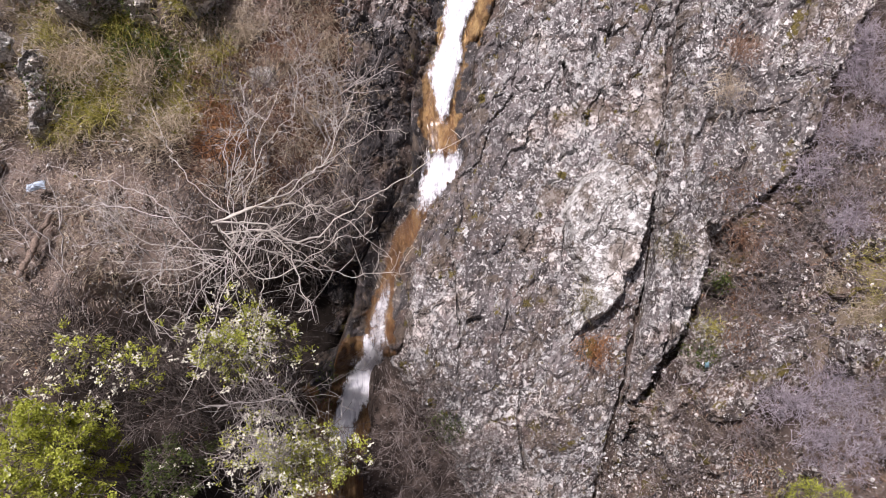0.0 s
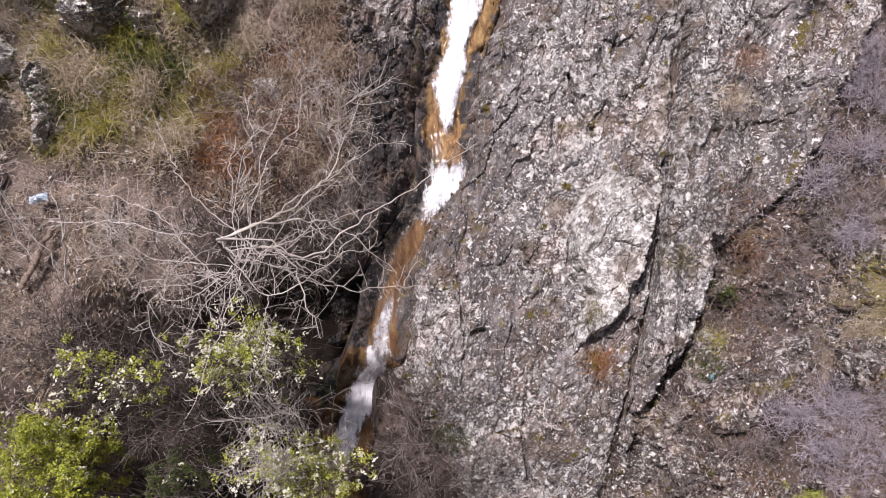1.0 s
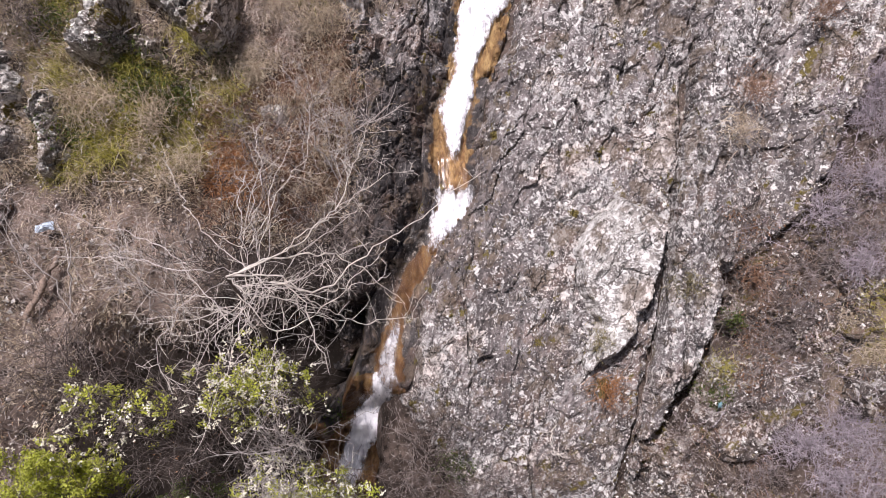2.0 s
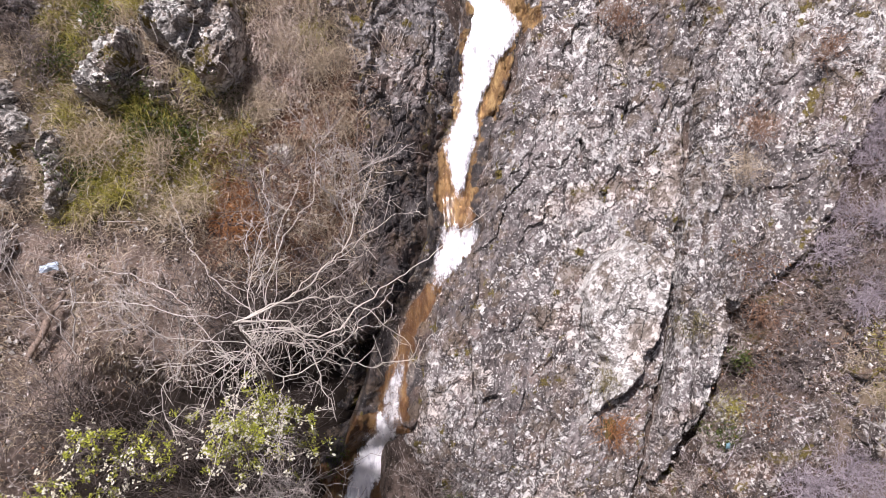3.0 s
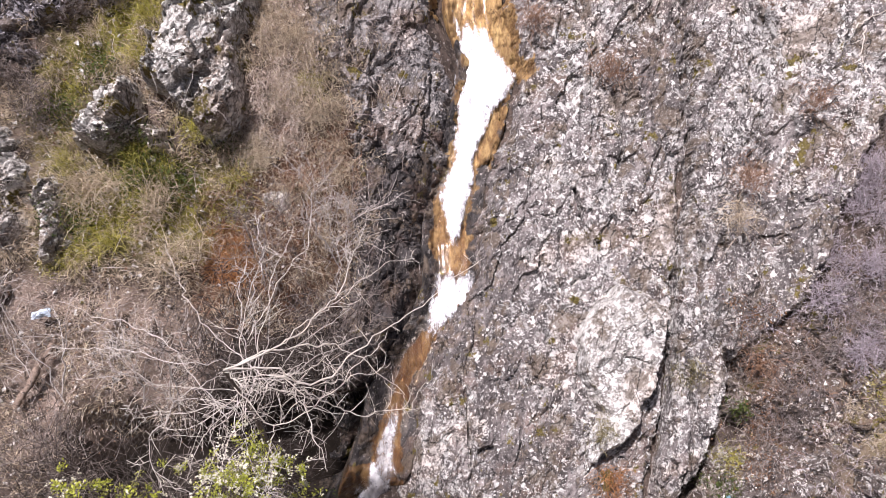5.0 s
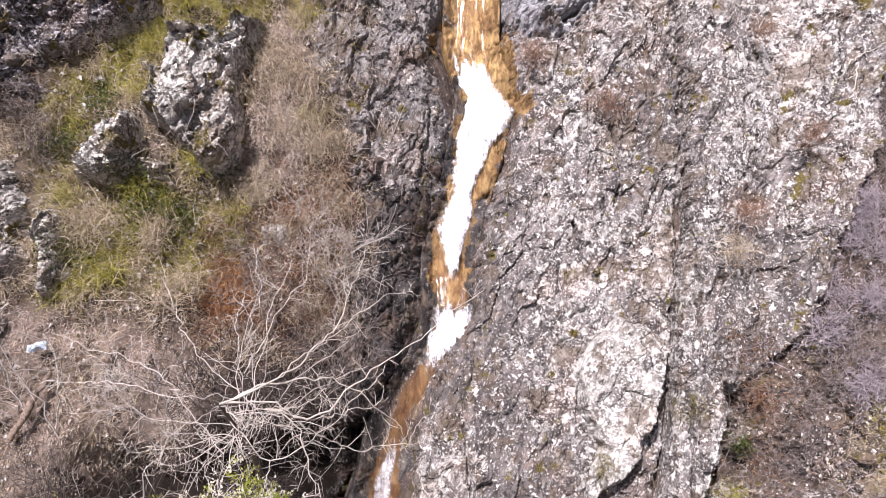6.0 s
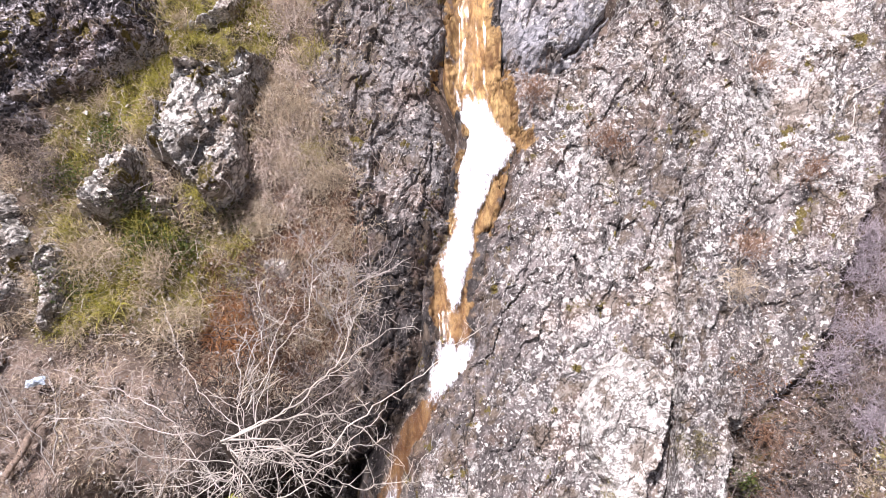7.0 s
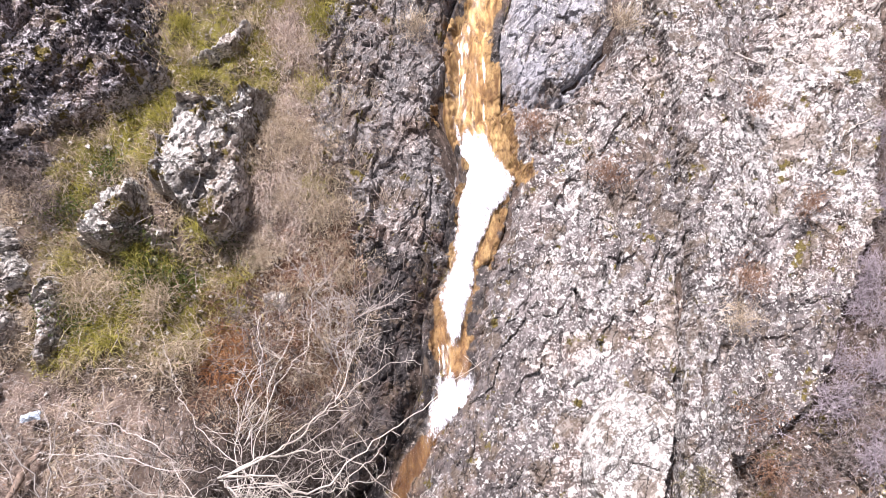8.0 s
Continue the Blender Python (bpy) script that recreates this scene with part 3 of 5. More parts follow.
def splash_of(u, v):
    """Where spray and damp keep the lichen off the rock; below nought it grows thicker."""
    near = np.clip(1.1 - np.abs(u - stream_u(v)) / 1.15 + 0.5 * fbm(u * 1.5, v * 1.2, 95), 0, 1)
    return np.clip(near - 0.2 * smooth(1.2, -1.4, v) - 0.2 * smooth(4.0, 6.5, v), -0.5, 1)


def iron_of(v):
    """Depth of the rust along the stream: tan above, dark brown below."""
    return np.interp(v, [-6, -2.5, -0.5, 0.8, 1.8, 4.0, 7.0, 12.0], [0.85, 0.95, 1.0, 0.95, 0.75, 0.42, 0.12, 0.0])


def lie_of(pts, angle):
    p, q = grain_axes(pts[:, 0], pts[:, 1], angle)
    return np.stack([q, p * 0.45, pts[:, 2]], -1)


ROCK_TOPS = []
# long open joints between the slabs: way, half width, depth
JOINTS = [([(4.52, 6.2), (4.6, 5.4), (4.45, 4.6), (4.47, 3.6), (4.43, 2.75), (4.28, 1.9)], 0.035, 0.22),
          ([(4.28, 1.9), (4.23, 1.2), (4.18, 0.45), (4.04, -0.4), (3.9, -1.3), (3.74, -2.3), (3.52, -3.5), (3.4, -4.7), (3.3, -6.2)], 0.05, 0.5),
          ([(4.5, 0.1), (4.56, -0.6), (4.52, -1.3), (4.42, -2.1)], 0.035, 0.3), ([(4.72, 2.7), (4.74, 1.9), (4.7, 1.1)], 0.04, 0.3),
          ([(2.35, 3.6), (2.6, 2.6), (2.75, 1.9)], 0.03, 0.18), ([(0.2, -0.2), (0.35, -1.4), (0.3, -2.6)], 0.025, 0.14), ([(1.6, -2.2), (1.5, -3.3), (1.7, -4.6)], 0.03, 0.2),
          ([(5.9, 4.4), (5.6, 3.4), (5.65, 2.6)], 0.035, 0.2), ([(3.15, 5.6), (3.35, 4.6), (3.2, 3.9)], 0.03, 0.18),
          ([(3.62, 10.6), (3.55, 9.6), (3.2, 9.0), (2.65, 8.3), (2.3, 8.05)], 0.05, 0.35), ([(5.05, 2.15), (5.25, 2.5)], 0.11, 0.24), ([(4.05, 5.05), (4.1, 5.5)], 0.12, 0.2), ([(0.55, -1.45), (0.72, -1.4)], 0.07, 0.22), ([(1.72, -0.75), (1.8, -0.65)], 0.06, 0.2), ([(2.3, 1.75), (2.55, 1.9)], 0.05, 0.2), ([(1.6, 10.4), (1.75, 9.4), (1.5, 8.7)], 0.02, 0.12), ([(2.8, 10.6), (2.35, 9.7), (2.75, 9.1)], 0.02, 0.12)]


def joints(u, v):
    """Depth of the open joints."""
    x, y = u + 0.05 * fbm(u * 5, v * 5, 881, 3), v + 0.05 * fbm(u * 5, v * 5, 887, 3)
    deep = np.zeros(np.shape(u))
    for way, half, depth in JOINTS:
        best = np.full(np.shape(u), 1e9)
        for (x0, y0), (x1, y1) in zip(way[:-1], way[1:]):
            ex, ey = x1 - x0, y1 - y0
            k = np.clip(((x - x0) * ex + (y - y0) * ey) / (ex * ex + ey * ey), 0, 1)
            best = np.minimum(best, np.hypot(x - x0 - k * ex, y - y0 - k * ey))
        deep = np.maximum(deep, depth * smooth(half * 1.7, half * 0.5, best) * (0.65 + 0.5 * fbm(u * 1.8, v * 1.8, 889, 2)))
    return deep


def rock(name, outline, thick, edge, seed, material, label, grid=0.0275, rough=1.0, tilt=(0, 0), lift=0.0, angle=62.0, ragged=0.16, jag=1.0, crisp=False, group="", kind=""):
    """A rock bedded in the slope: an outline in u v, its height over the soil and the width of its flanks."""
    p = np.asarray(outline, float)
    c = p.mean(0)

    def height(u, v):
        sd = inside(p, u, v) + ragged * (1.7 * fbm(u * 2.0, v * 2.0, seed + 5, 5, 0.65))
        rise = smooth(-0.08, edge, sd)
        w = slope_base(u, v) + lift + (thick + tilt[0] * (u - c[0]) + tilt[1] * (v - c[1])) * rise + rock_grain(u, v, seed, angle, rough, jag) * (0.35 + 0.65 * rise) - joints(u, v)
        return w - 1.2 * smooth(0.0, -0.3, sd), sd

    u, v = np.meshgrid(np.arange(p[:, 0].min() - 0.4, p[:, 0].max() + 0.4, grid), np.arange(p[:, 1].min() - 0.4, p[:, 1].max() + 0.4, grid))
    w, sd = height(u, v)
    ROCK_TOPS.append((p.min(0) - 0.3, p.max(0) + 0.3, height))
    faces, used = grid_faces(sd > -0.28)
    pts = np.stack([u, v, w], -1).reshape(-1, 3)[used]
    return single(name, (pts, faces), material, (c[0], c[1], 0), label, "rock", group, kind, not crisp, attrs={"stain": stain_of(pts[:, 0], pts[:, 1]), "lie": lie_of(pts, angle), "iron": iron_of(pts[:, 1]), "splash": splash_of(pts[:, 0], pts[:, 1])})


def surface(u, v):
    """Height of the topmost of soil and rocks."""
    w = soil(u, v)
    for lo, hi, height in ROCK_TOPS:
        k = (u > lo[0]) & (u < hi[0]) & (v > lo[1]) & (v < hi[1])
        if k.any():
            w[k] = np.maximum(w[k], height(u[k], v[k])[0])
    return w


MAIN_SLAB = [(0.9, 7.6), (1.35, 6.3), (1.2, 5.0), (0.7, 4.0), (0.4, 2.6), (0.45, 2.0), (-0.1, 1.1), (-0.6, -0.1), (-0.8, -1.1), (-1.0, -2.0), (-0.6, -2.8), (0.0, -4.0),
             (0.6, -5.5), (3.4, -6.0), (3.5, -4.6), (3.8, -2.9), (4.15, -0.2), (4.35, 1.2), (4.55, 2.9), (4.75, 5.1), (4.8, 7.0), (4.5, 9.0), (4.1, 12.0), (3.7, 12.0), (3.55, 9.4), (3.0, 8.3), (2.3, 7.6)]
rock("rock_slab", MAIN_SLAB, 0.38, 0.28, 101, M_ROCK, "broad grey foliated rock slab covered in pale lichen beside the stream", rough=0.75, jag=0.75, angle=76.0, crisp=True)
rock("boulder", [(2.62, 1.4), (3.15, 1.75), (3.75, 1.55), (4.08, 1.2), (4.02, 0.55), (3.82, 0.0), (3.65, -0.5), (3.55, -0.9), (3.1, -1.4), (2.4, -1.9), (2.4, -1.3), (2.7, -0.65), (2.3, 0.0), (2.25, 0.75)],
     0.95, 0.2, 140, M_PALE, "whitish lichen-crusted boulder bulging from the grey slab", rough=0.55, jag=0.6, tilt=(0.10, 0.04), ragged=0.09, crisp=True)
rock("rock_slab", [(4.15, 1.3), (4.9, 1.2), (5.35, 0.8), (5.38, 0.1), (5.15, -1.0), (4.8, -1.9), (4.3, -2.6), (3.85, -3.2), (3.75, -4.6), (3.65, -4.6), (3.85, -2.6), (4.1, 0.1)],
     0.58, 0.13, 160, M_ROCK, "narrow grey rock slab split from its neighbour by a crack", ragged=0.11, rough=0.8, angle=80.0, jag=0.9, crisp=True)
rock("rock_slab", [(4.3, 1.9), (4.25, 0.9), (5.0, 0.5), (5.55, 0.3), (5.85, 0.55), (6.3, 0.95), (7.0, 1.55), (7.45, 2.35), (7.75, 3.3), (8.15, 4.3), (8.6, 5.2), (9.0, 8.0), (9.6, 12.0), (4.1, 12.0), (4.4, 9.0), (4.65, 7.0), (4.65, 5.1), (4.5, 2.9)],
     0.5, 0.16, 180, M_ROCK, "wide rock slab speckled with white lichen above the gully", rough=0.7, angle=77.0, jag=0.75, crisp=True)
rock("rock_slab", [(5.5, -1.4), (6.4, -1.3), (7.2, -1.4), (7.25, -2.0), (6.5, -3.1), (5.8, -3.6), (5.2, -3.5), (5.0, -3.0), (5.1, -2.2)], 0.34, 0.2, 200, M_RUBBLE, "low grey rock slab half covered by heath twigs")
rock("rock_slab", [(0.8, 9.5), (1.0, 10.2), (1.0, 12.0), (3.6, 12.0), (3.55, 10.2), (3.5, 9.4), (2.9, 8.4), (2.25, 7.65), (1.1, 7.7), (0.85, 8.7)], 0.34, 0.5, 220, M_SLATE, "smooth blue-grey rock block beside the upper stream", rough=0.6, jag=1.6, crisp=True)
rock("rock_wall", [(-2.9, 12.0), (-2.6, 9.8), (-3.0, 7.4), (-2.9, 6.2), (-2.3, 5.6), (-1.9, 4.3), (-1.2, 4.0), (-0.5, 4.0), (-0.1, 4.7), (0.0, 5.6), (-0.35, 6.4), (-0.45, 7.4), (-0.15, 8.4), (-0.05, 9.5), (0.0, 12.0)],
     0.26, 0.3, 240, M_WALL, "blocky brown-grey rock wall beside the upper stream", ragged=0.28, angle=78.0, rough=0.75, jag=1.5, crisp=True)
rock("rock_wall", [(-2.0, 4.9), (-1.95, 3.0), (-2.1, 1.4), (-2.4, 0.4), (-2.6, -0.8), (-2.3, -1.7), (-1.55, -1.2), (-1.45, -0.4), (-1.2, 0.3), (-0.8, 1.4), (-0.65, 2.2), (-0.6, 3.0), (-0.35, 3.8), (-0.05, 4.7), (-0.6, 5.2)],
     0.22, 0.3, 250, M_DARK, "damp rock wall of the stream channel, darkened for its shaded side", ragged=0.22, angle=78.0, rough=0.7, jag=1.4, crisp=True)
for k, (outline, label) in enumerate((
        ([(7.3, 1.9), (8.3, 2.2), (9.8, 2.3), (9.8, -0.6), (8.4, -0.4), (7.4, 0.0), (7.0, 1.0)], "low lichen-speckled rock under the heath"),
        ([(6.9, -0.2), (7.8, -0.3), (8.2, -0.9), (7.6, -1.3), (6.9, -1.1), (6.5, -0.6)], "low broken rock between heath shrubs"),
        ([(7.6, -1.6), (8.6, -1.5), (9.4, -2.2), (8.6, -2.8), (7.7, -2.4)], "low broken rock sunk in the dry heath"),
        ([(3.85, -3.2), (4.9, -3.1), (5.3, -4.4), (4.7, -6.2), (3.55, -6.2), (3.7, -4.6)], "dark broken rock in the gap below the slabs"),
        ([(5.5, -4.3), (6.6, -3.9), (7.5, -4.6), (7.4, -6.0), (5.8, -6.2)], "dark broken rock among brown twigs"),
        ([(5.6, 0.2), (6.2, 0.9), (6.9, 0.7), (6.7, -0.4), (6.0, -0.9), (5.6, -0.5)], "broken rock in the leafy gully"))):
    rock("broken_rock", outline, 0.2, 0.25, 390 + 7 * k, M_RUBBLE, label, rough=1.0, jag=1.6, crisp=True, ragged=0.4, grid=0.032, group="broken rocks in the heath")
OUTCROPS = "pale rock outcrops in the turf"
rock("outcrop", [(-5.5, 5.0), (-5.37, 5.85), (-5.04, 6.6), (-4.4, 6.88), (-3.95, 7.2), (-3.7, 7.15), (-3.83, 6.55), (-3.93, 5.87), (-3.85, 5.1), (-3.96, 4.4), (-4.38, 4.1), (-4.75, 4.6), (-5.0, 4.75)],
     0.85, 0.16, 260, M_OUTCROP, "jagged pale rock outcrop with mossy hollows in the turf", rough=0.85, tilt=(0.12, -0.08), angle=66.0, jag=1.9, crisp=True, group=OUTCROPS)
rock("outcrop", [(-6.54, 4.0), (-6.45, 4.5), (-6.26, 4.87), (-5.8, 5.15), (-5.55, 4.9), (-5.45, 4.4), (-5.05, 4.3), (-5.0, 3.95), (-5.5, 4.1), (-6.0, 3.9)], 0.5, 0.2, 280, M_OUTCROP, "low jagged grey outcrop in green turf", rough=1.0, tilt=(0.1, -0.1), jag=1.8, crisp=True, group=OUTCROPS)
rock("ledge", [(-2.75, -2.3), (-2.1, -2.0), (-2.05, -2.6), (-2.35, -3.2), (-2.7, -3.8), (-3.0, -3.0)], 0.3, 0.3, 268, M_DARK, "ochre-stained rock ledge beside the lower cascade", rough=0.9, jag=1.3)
rock("outcrop", [(-8.6, 4.4), (-7.9, 4.3), (-7.4, 4.1), (-7.2, 2.8), (-7.3, 1.8), (-7.6, 1.0), (-8.6, 1.0)], 0.45, 0.25, 300, M_OUTCROP, "broken grey outcrop with white lichen at the slope's edge", rough=1.0, jag=2.0, crisp=True, group=OUTCROPS)
rock("outcrop", [(-7.05, 3.0), (-6.9, 3.45), (-6.7, 3.25), (-6.6, 2.3), (-6.75, 1.9), (-6.95, 1.9)], 0.5, 0.14, 320, M_OUTCROP, "upright grey slab of rock in dry grass", rough=0.8, ragged=0.08, crisp=True, group=OUTCROPS)
# the upper left mass gets its shade from the darker rock colour
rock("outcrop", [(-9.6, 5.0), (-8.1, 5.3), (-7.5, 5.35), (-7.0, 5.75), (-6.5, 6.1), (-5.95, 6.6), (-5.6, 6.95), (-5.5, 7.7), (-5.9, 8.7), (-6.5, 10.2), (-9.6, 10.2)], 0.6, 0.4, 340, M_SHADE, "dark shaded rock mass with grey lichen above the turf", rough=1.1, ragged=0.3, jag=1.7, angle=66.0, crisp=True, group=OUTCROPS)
rock("outcrop", [(-3.65, 3.1), (-3.5, 3.35), (-3.1, 3.4), (-2.95, 4.0), (-2.8, 3.6), (-3.15, 2.95)], 0.35, 0.12, 360, M_OUTCROP, "small grey rock among dead stems", rough=0.7, ragged=0.08, crisp=True, group=OUTCROPS)
rock("outcrop", [(-4.25, 8.1), (-4.05, 8.7), (-4.2, 8.7), (-4.5, 8.3), (-5.15, 7.65), (-5.0, 7.6)], 0.35, 0.1, 380, M_OUTCROP, "thin ridge of grey rock in turf", rough=0.8, ragged=0.08, crisp=True, group=OUTCROPS)

# ---- the stream ----
bv = np.arange(-9.0, 14.0, 0.03)
ba = np.arange(-0.75, 0.751, 0.03)
BA, BV = np.meshgrid(ba, bv)
BED_U = stream_u(BV) + BA


def bed_height(a, v):
    """The bed's hollow, with a drop at each cascade."""
    drop = np.interp(v, [-9, -4.2, -2.3, -1.6, 0.6, 1.75, 1.95, 2.6, 5.8, 7.3, 14], [0.05, -0.08, 0.12, 0.02, -0.05, 0.05, 0.12, -0.05, 0.0, 0.12, 0.12])
    return slope_base(stream_u(v) + 0 * a, v) + 0.16 + drop + 0.30 * smooth(0.22, 0.75, np.abs(a))


bed_w = bed_height(BA, BV) + 0.8 * rock_grain(BED_U, BV, 405, 80.0) * smooth(0.2, 0.5, np.abs(BA)) + 0.04 * fbm(BED_U * 9, BV * 1.6, 402, 4) + 0.06 * fbm(BED_U * 3, BV * 1.6, 403, 3) - 1.0 * smooth(0.58, 0.75, np.abs(BA))
faces, used = grid_faces(np.ones(BA.shape, bool))
pts = np.stack([BED_U, BV, bed_w], -1).reshape(-1, 3)
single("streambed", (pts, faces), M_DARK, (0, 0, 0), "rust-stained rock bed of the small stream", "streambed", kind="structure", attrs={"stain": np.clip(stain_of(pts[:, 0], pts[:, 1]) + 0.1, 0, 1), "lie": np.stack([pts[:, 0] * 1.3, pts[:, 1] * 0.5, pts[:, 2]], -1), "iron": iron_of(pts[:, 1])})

waterfall = thing("waterfall", (0.2, 4.5, -0.3), "small white waterfall running over rust-stained rock", "waterfall", kind="structure")


def water_strip(v0, v1, left, right, lift, seed, full=True, grid=0.025, lip=0.45, chop=0.05):
    """A strip of running water between two edges, each given by its way over v."""
    v = np.arange(v0, v1, grid)
    a = np.linspace(-1, 1, 41)
    A, V = np.meshgrid(a, v)
    lo, hi = np.interp(v, *left)[:, None], np.interp(v, *right)[:, None]
    wob = 0.05 * fbm(V * 2.2, A * 0.6 + seed, seed, 2)
    U = lo + (hi - lo) * (A * 0.74 + 0.5) + wob
    off = U - stream_u(V)
    W = bed_height(np.clip(off, -0.3, 0.3), V) + lift * np.sqrt(np.clip(1 - A ** 2, 0, 1)) + chop * fbm(U * 8, V * 3.0, seed + 3, 5, 0.65) + 0.03
    faces, used = grid_faces(np.ones(A.shape, bool))
    ends = smooth(v0, v0 + 0.9, V) * smooth(v1, v1 - lip, V + 0.3 * fbm(U * 7, V * 0.6, seed + 21, 3))
    cover = smooth(1.0, 0.25, np.abs(A)) * ends * (0.85 + 0.35 * fbm(U * 4, V * 1.2, seed + 9, 3))
    return (np.stack([U, V, W], -1).reshape(-1, 3), faces), {"cover": cover.ravel() * (1.15 if full else 0.56)}


def cascade(v0, v1, left, right, lift, seed, full=True, label="white foaming water"):
    geo, attrs = water_strip(v0, v1, left, right, lift, seed, full)
    part("cascade", geo, M_FOAM if full else M_VEIL, waterfall, label, attrs=attrs)


cascade(2.25, 7.35, ([2.25, 2.8, 3.25, 3.6, 4.0, 4.3, 4.6, 5.3, 6.3, 7.0, 7.4], [-0.06, -0.10, -0.18, -0.28, -0.12, 0.0, 0.03, 0.05, 0.1, 0.15, 0.3]),
        ([2.25, 2.8, 3.25, 3.6, 4.0, 4.3, 4.6, 5.3, 5.8, 6.1, 6.4, 7.0, 7.4], [0.04, 0.10, 0.20, 0.34, 0.42, 0.38, 0.42, 0.72, 1.1, 1.2, 0.95, 0.7, 0.6]), 0.16, 11)
cascade(6.55, 7.5, ([6.5, 7.0, 7.5], [0.05, -0.03, -0.12]), ([6.5, 7.0, 7.5], [0.25, 0.12, -0.02]), 0.08, 61, True, "thin side spout of white water")
cascade(0.5, 2.05, ([0.6, 0.95, 1.4, 2.0], [-0.58, -0.52, -0.42, -0.32]), ([0.6, 0.95, 1.4, 2.0], [-0.45, -0.15, 0.28, 0.46]), 0.10, 21)
cascade(-2.8, -0.5, ([-2.8, -2.3, -1.4, -0.6], [-2.1, -1.75, -1.45, -1.22]), ([-2.8, -2.3, -1.4, -0.6], [-1.45, -1.3, -1.14, -1.05]), 0.06, 31, False, "thin veil of white water")
cascade(-4.6, -1.7, ([-4.6, -3.5, -2.8, -2.2], [-2.45, -2.3, -2.1, -1.65]), ([-4.6, -3.5, -2.8, -2.2, -1.95], [-2.1, -1.75, -1.42, -1.22, -1.12]), 0.16, 41)
geo, attrs = water_strip(-9.0, 13.5, (STREAM_V, STREAM_U - 0.2), (STREAM_V, STREAM_U + 0.2), 0.03, 51, grid=0.06, chop=0.012)
part("water_sheet", geo, M_WATER, waterfall, "clear shallow running water").visible_shadow = False

# ---- grass ----
def scatter(count, box, keep, r):
    """Random places on the soil where keep(u, v) allows."""
    u = r.uniform(box[0], box[1], count)
    v = r.uniform(box[2], box[3], count)
    k = r.random(count) < keep(u, v)
    return u[k], v[k]


def turf(name, u, v, length, width, material, label, r, lean=0.7, droop=0.6, climb=0.22):
    top = surface(u, v)
    on = top - soil(u, v) < climb
    u, v, top = u[on], v[on], top[on]
    base = np.stack([u, v, top - 0.02], -1)
    d = unit(UP + lean * r.normal(size=base.shape) + np.array([0, -0.5, 0.6]))
    geo = blades(base, d, length * (0.5 + r.random(len(u))), width * (0.6 + 0.8 * r.random(len(u))), r, droop, 2)
    return single(name, geo, material, (float(u.mean()), float(v.mean()), 0), label, "grass", kind="stuff", smooth_shade=False)


def tuft(u, v, w, length, count, material, label, r, name="grass_tuft", width=0.010, spread=0.17, hang=0.75):
    """One clump of grass that bends over and hangs down the slope."""
    base = np.array([u, v, w]) + r.normal(size=(count, 3)) * np.array([spread, spread, 0.02])
    d = unit(0.7 * UP + np.array([0, -0.15, 0.5]) + 0.55 * r.normal(size=(count, 3)))
    geo = blades(base, d, length * (0.5 + 0.8 * r.random(count)), width * (0.6 + 0.8 * r.random(count)), r, hang, 4)
    return single(name, geo, material, (u, v, w), label, "grass", "grass tufts on the slope", "stuff", smooth_shade=False)


def lumps(u, v, seed, scale=1.6):
    return smooth(-0.2, 0.25, fbm(u * scale, v * scale, seed))


def on_left(u, v):
    return smooth(-1.1, -2.4, u - stream_u(v)) * (0.12 + 0.88 * lumps(u, v, 601)) * smooth(0.3, -0.3, inside(THICKET_SHADE_ZONE, u, v))


u, v = scatter(105000, (-10.0, -1.6, -7.0, 11.5), on_left, rng)
turf("dry_grass", u, v, 0.24, 0.012, M_DRY, "dry beige winter grass on the bank", rng)
u, v = scatter(44000, (-4.4, -2.4, 4.0, 10.4), lambda a, b: smooth(-0.25, 0.2, inside(STRAW_ZONE, a, b)) * (0.06 + 0.94 * lumps(a, b, 606, 2.6)), rng)
turf("straw", u, v, 0.26, 0.012, M_STRAW, "matted pinkish straw beside the outcrop", rng, 0.55, 1.1)
u, v = scatter(16000, (-4.2, -1.3, 0.8, 6.4), lambda a, b: smooth(-1.0, -1.8, a - stream_u(b)) * lumps(a, b, 608, 1.9) ** 2, rng)
turf("straw", u, v, 0.3, 0.012, M_DRY, "pale dry grass hanging over the bank beside the stream", rng, 0.8, 0.9)
u, v = scatter(30000, (-7.8, -4.0, -1.4, 2.0), lambda a, b: smooth(-0.3, 0.4, inside(TAN_ZONE, a, b)) * (0.12 + 0.88 * lumps(a, b, 607, 2.2)), rng)
turf("straw", u, v, 0.11, 0.012, M_STRAW, "short pinkish straw on the bank", rng, 0.9, 0.9)
u, v = scatter(120000, (-10.0, -2.2, 1.0, 11.5), lambda a, b: smooth(-0.4, 0.5, inside(GREEN_ZONE, a, b)) * lumps(a, b, 611, 2.4), rng)
turf("green_grass", u, v, 0.15, 0.012, M_GREENGRASS, "yellow-green turf between the outcrops", rng)
u, v = scatter(17000, (-5, -1.2, 0.5, 5.2), lambda a, b: smooth(-0.2, 0.3, inside(RED_ZONE, a, b)) * lumps(a, b, 621, 2.0), rng)
turf("dead_fern", u, v, 0.3, 0.013, M_REDGRASS, "rusty dead fern and stems on the bank", rng, 0.9, 0.8)

u, v = scatter(9000, (7.0, 10.0, -2.8, 0.2), lambda a, b: smooth(7.1, 7.8, a) * lumps(a, b, 613, 1.4), rng)
turf("green_grass", u, v, 0.13, 0.012, M_GREENGRASS, "olive turf among the heath", rng)
RUST_ZONE = [(-4.4, 2.5), (-3.95, 2.75), (-3.55, 2.2), (-3.6, 1.6), (-4.0, 1.5), (-4.35, 1.8)]
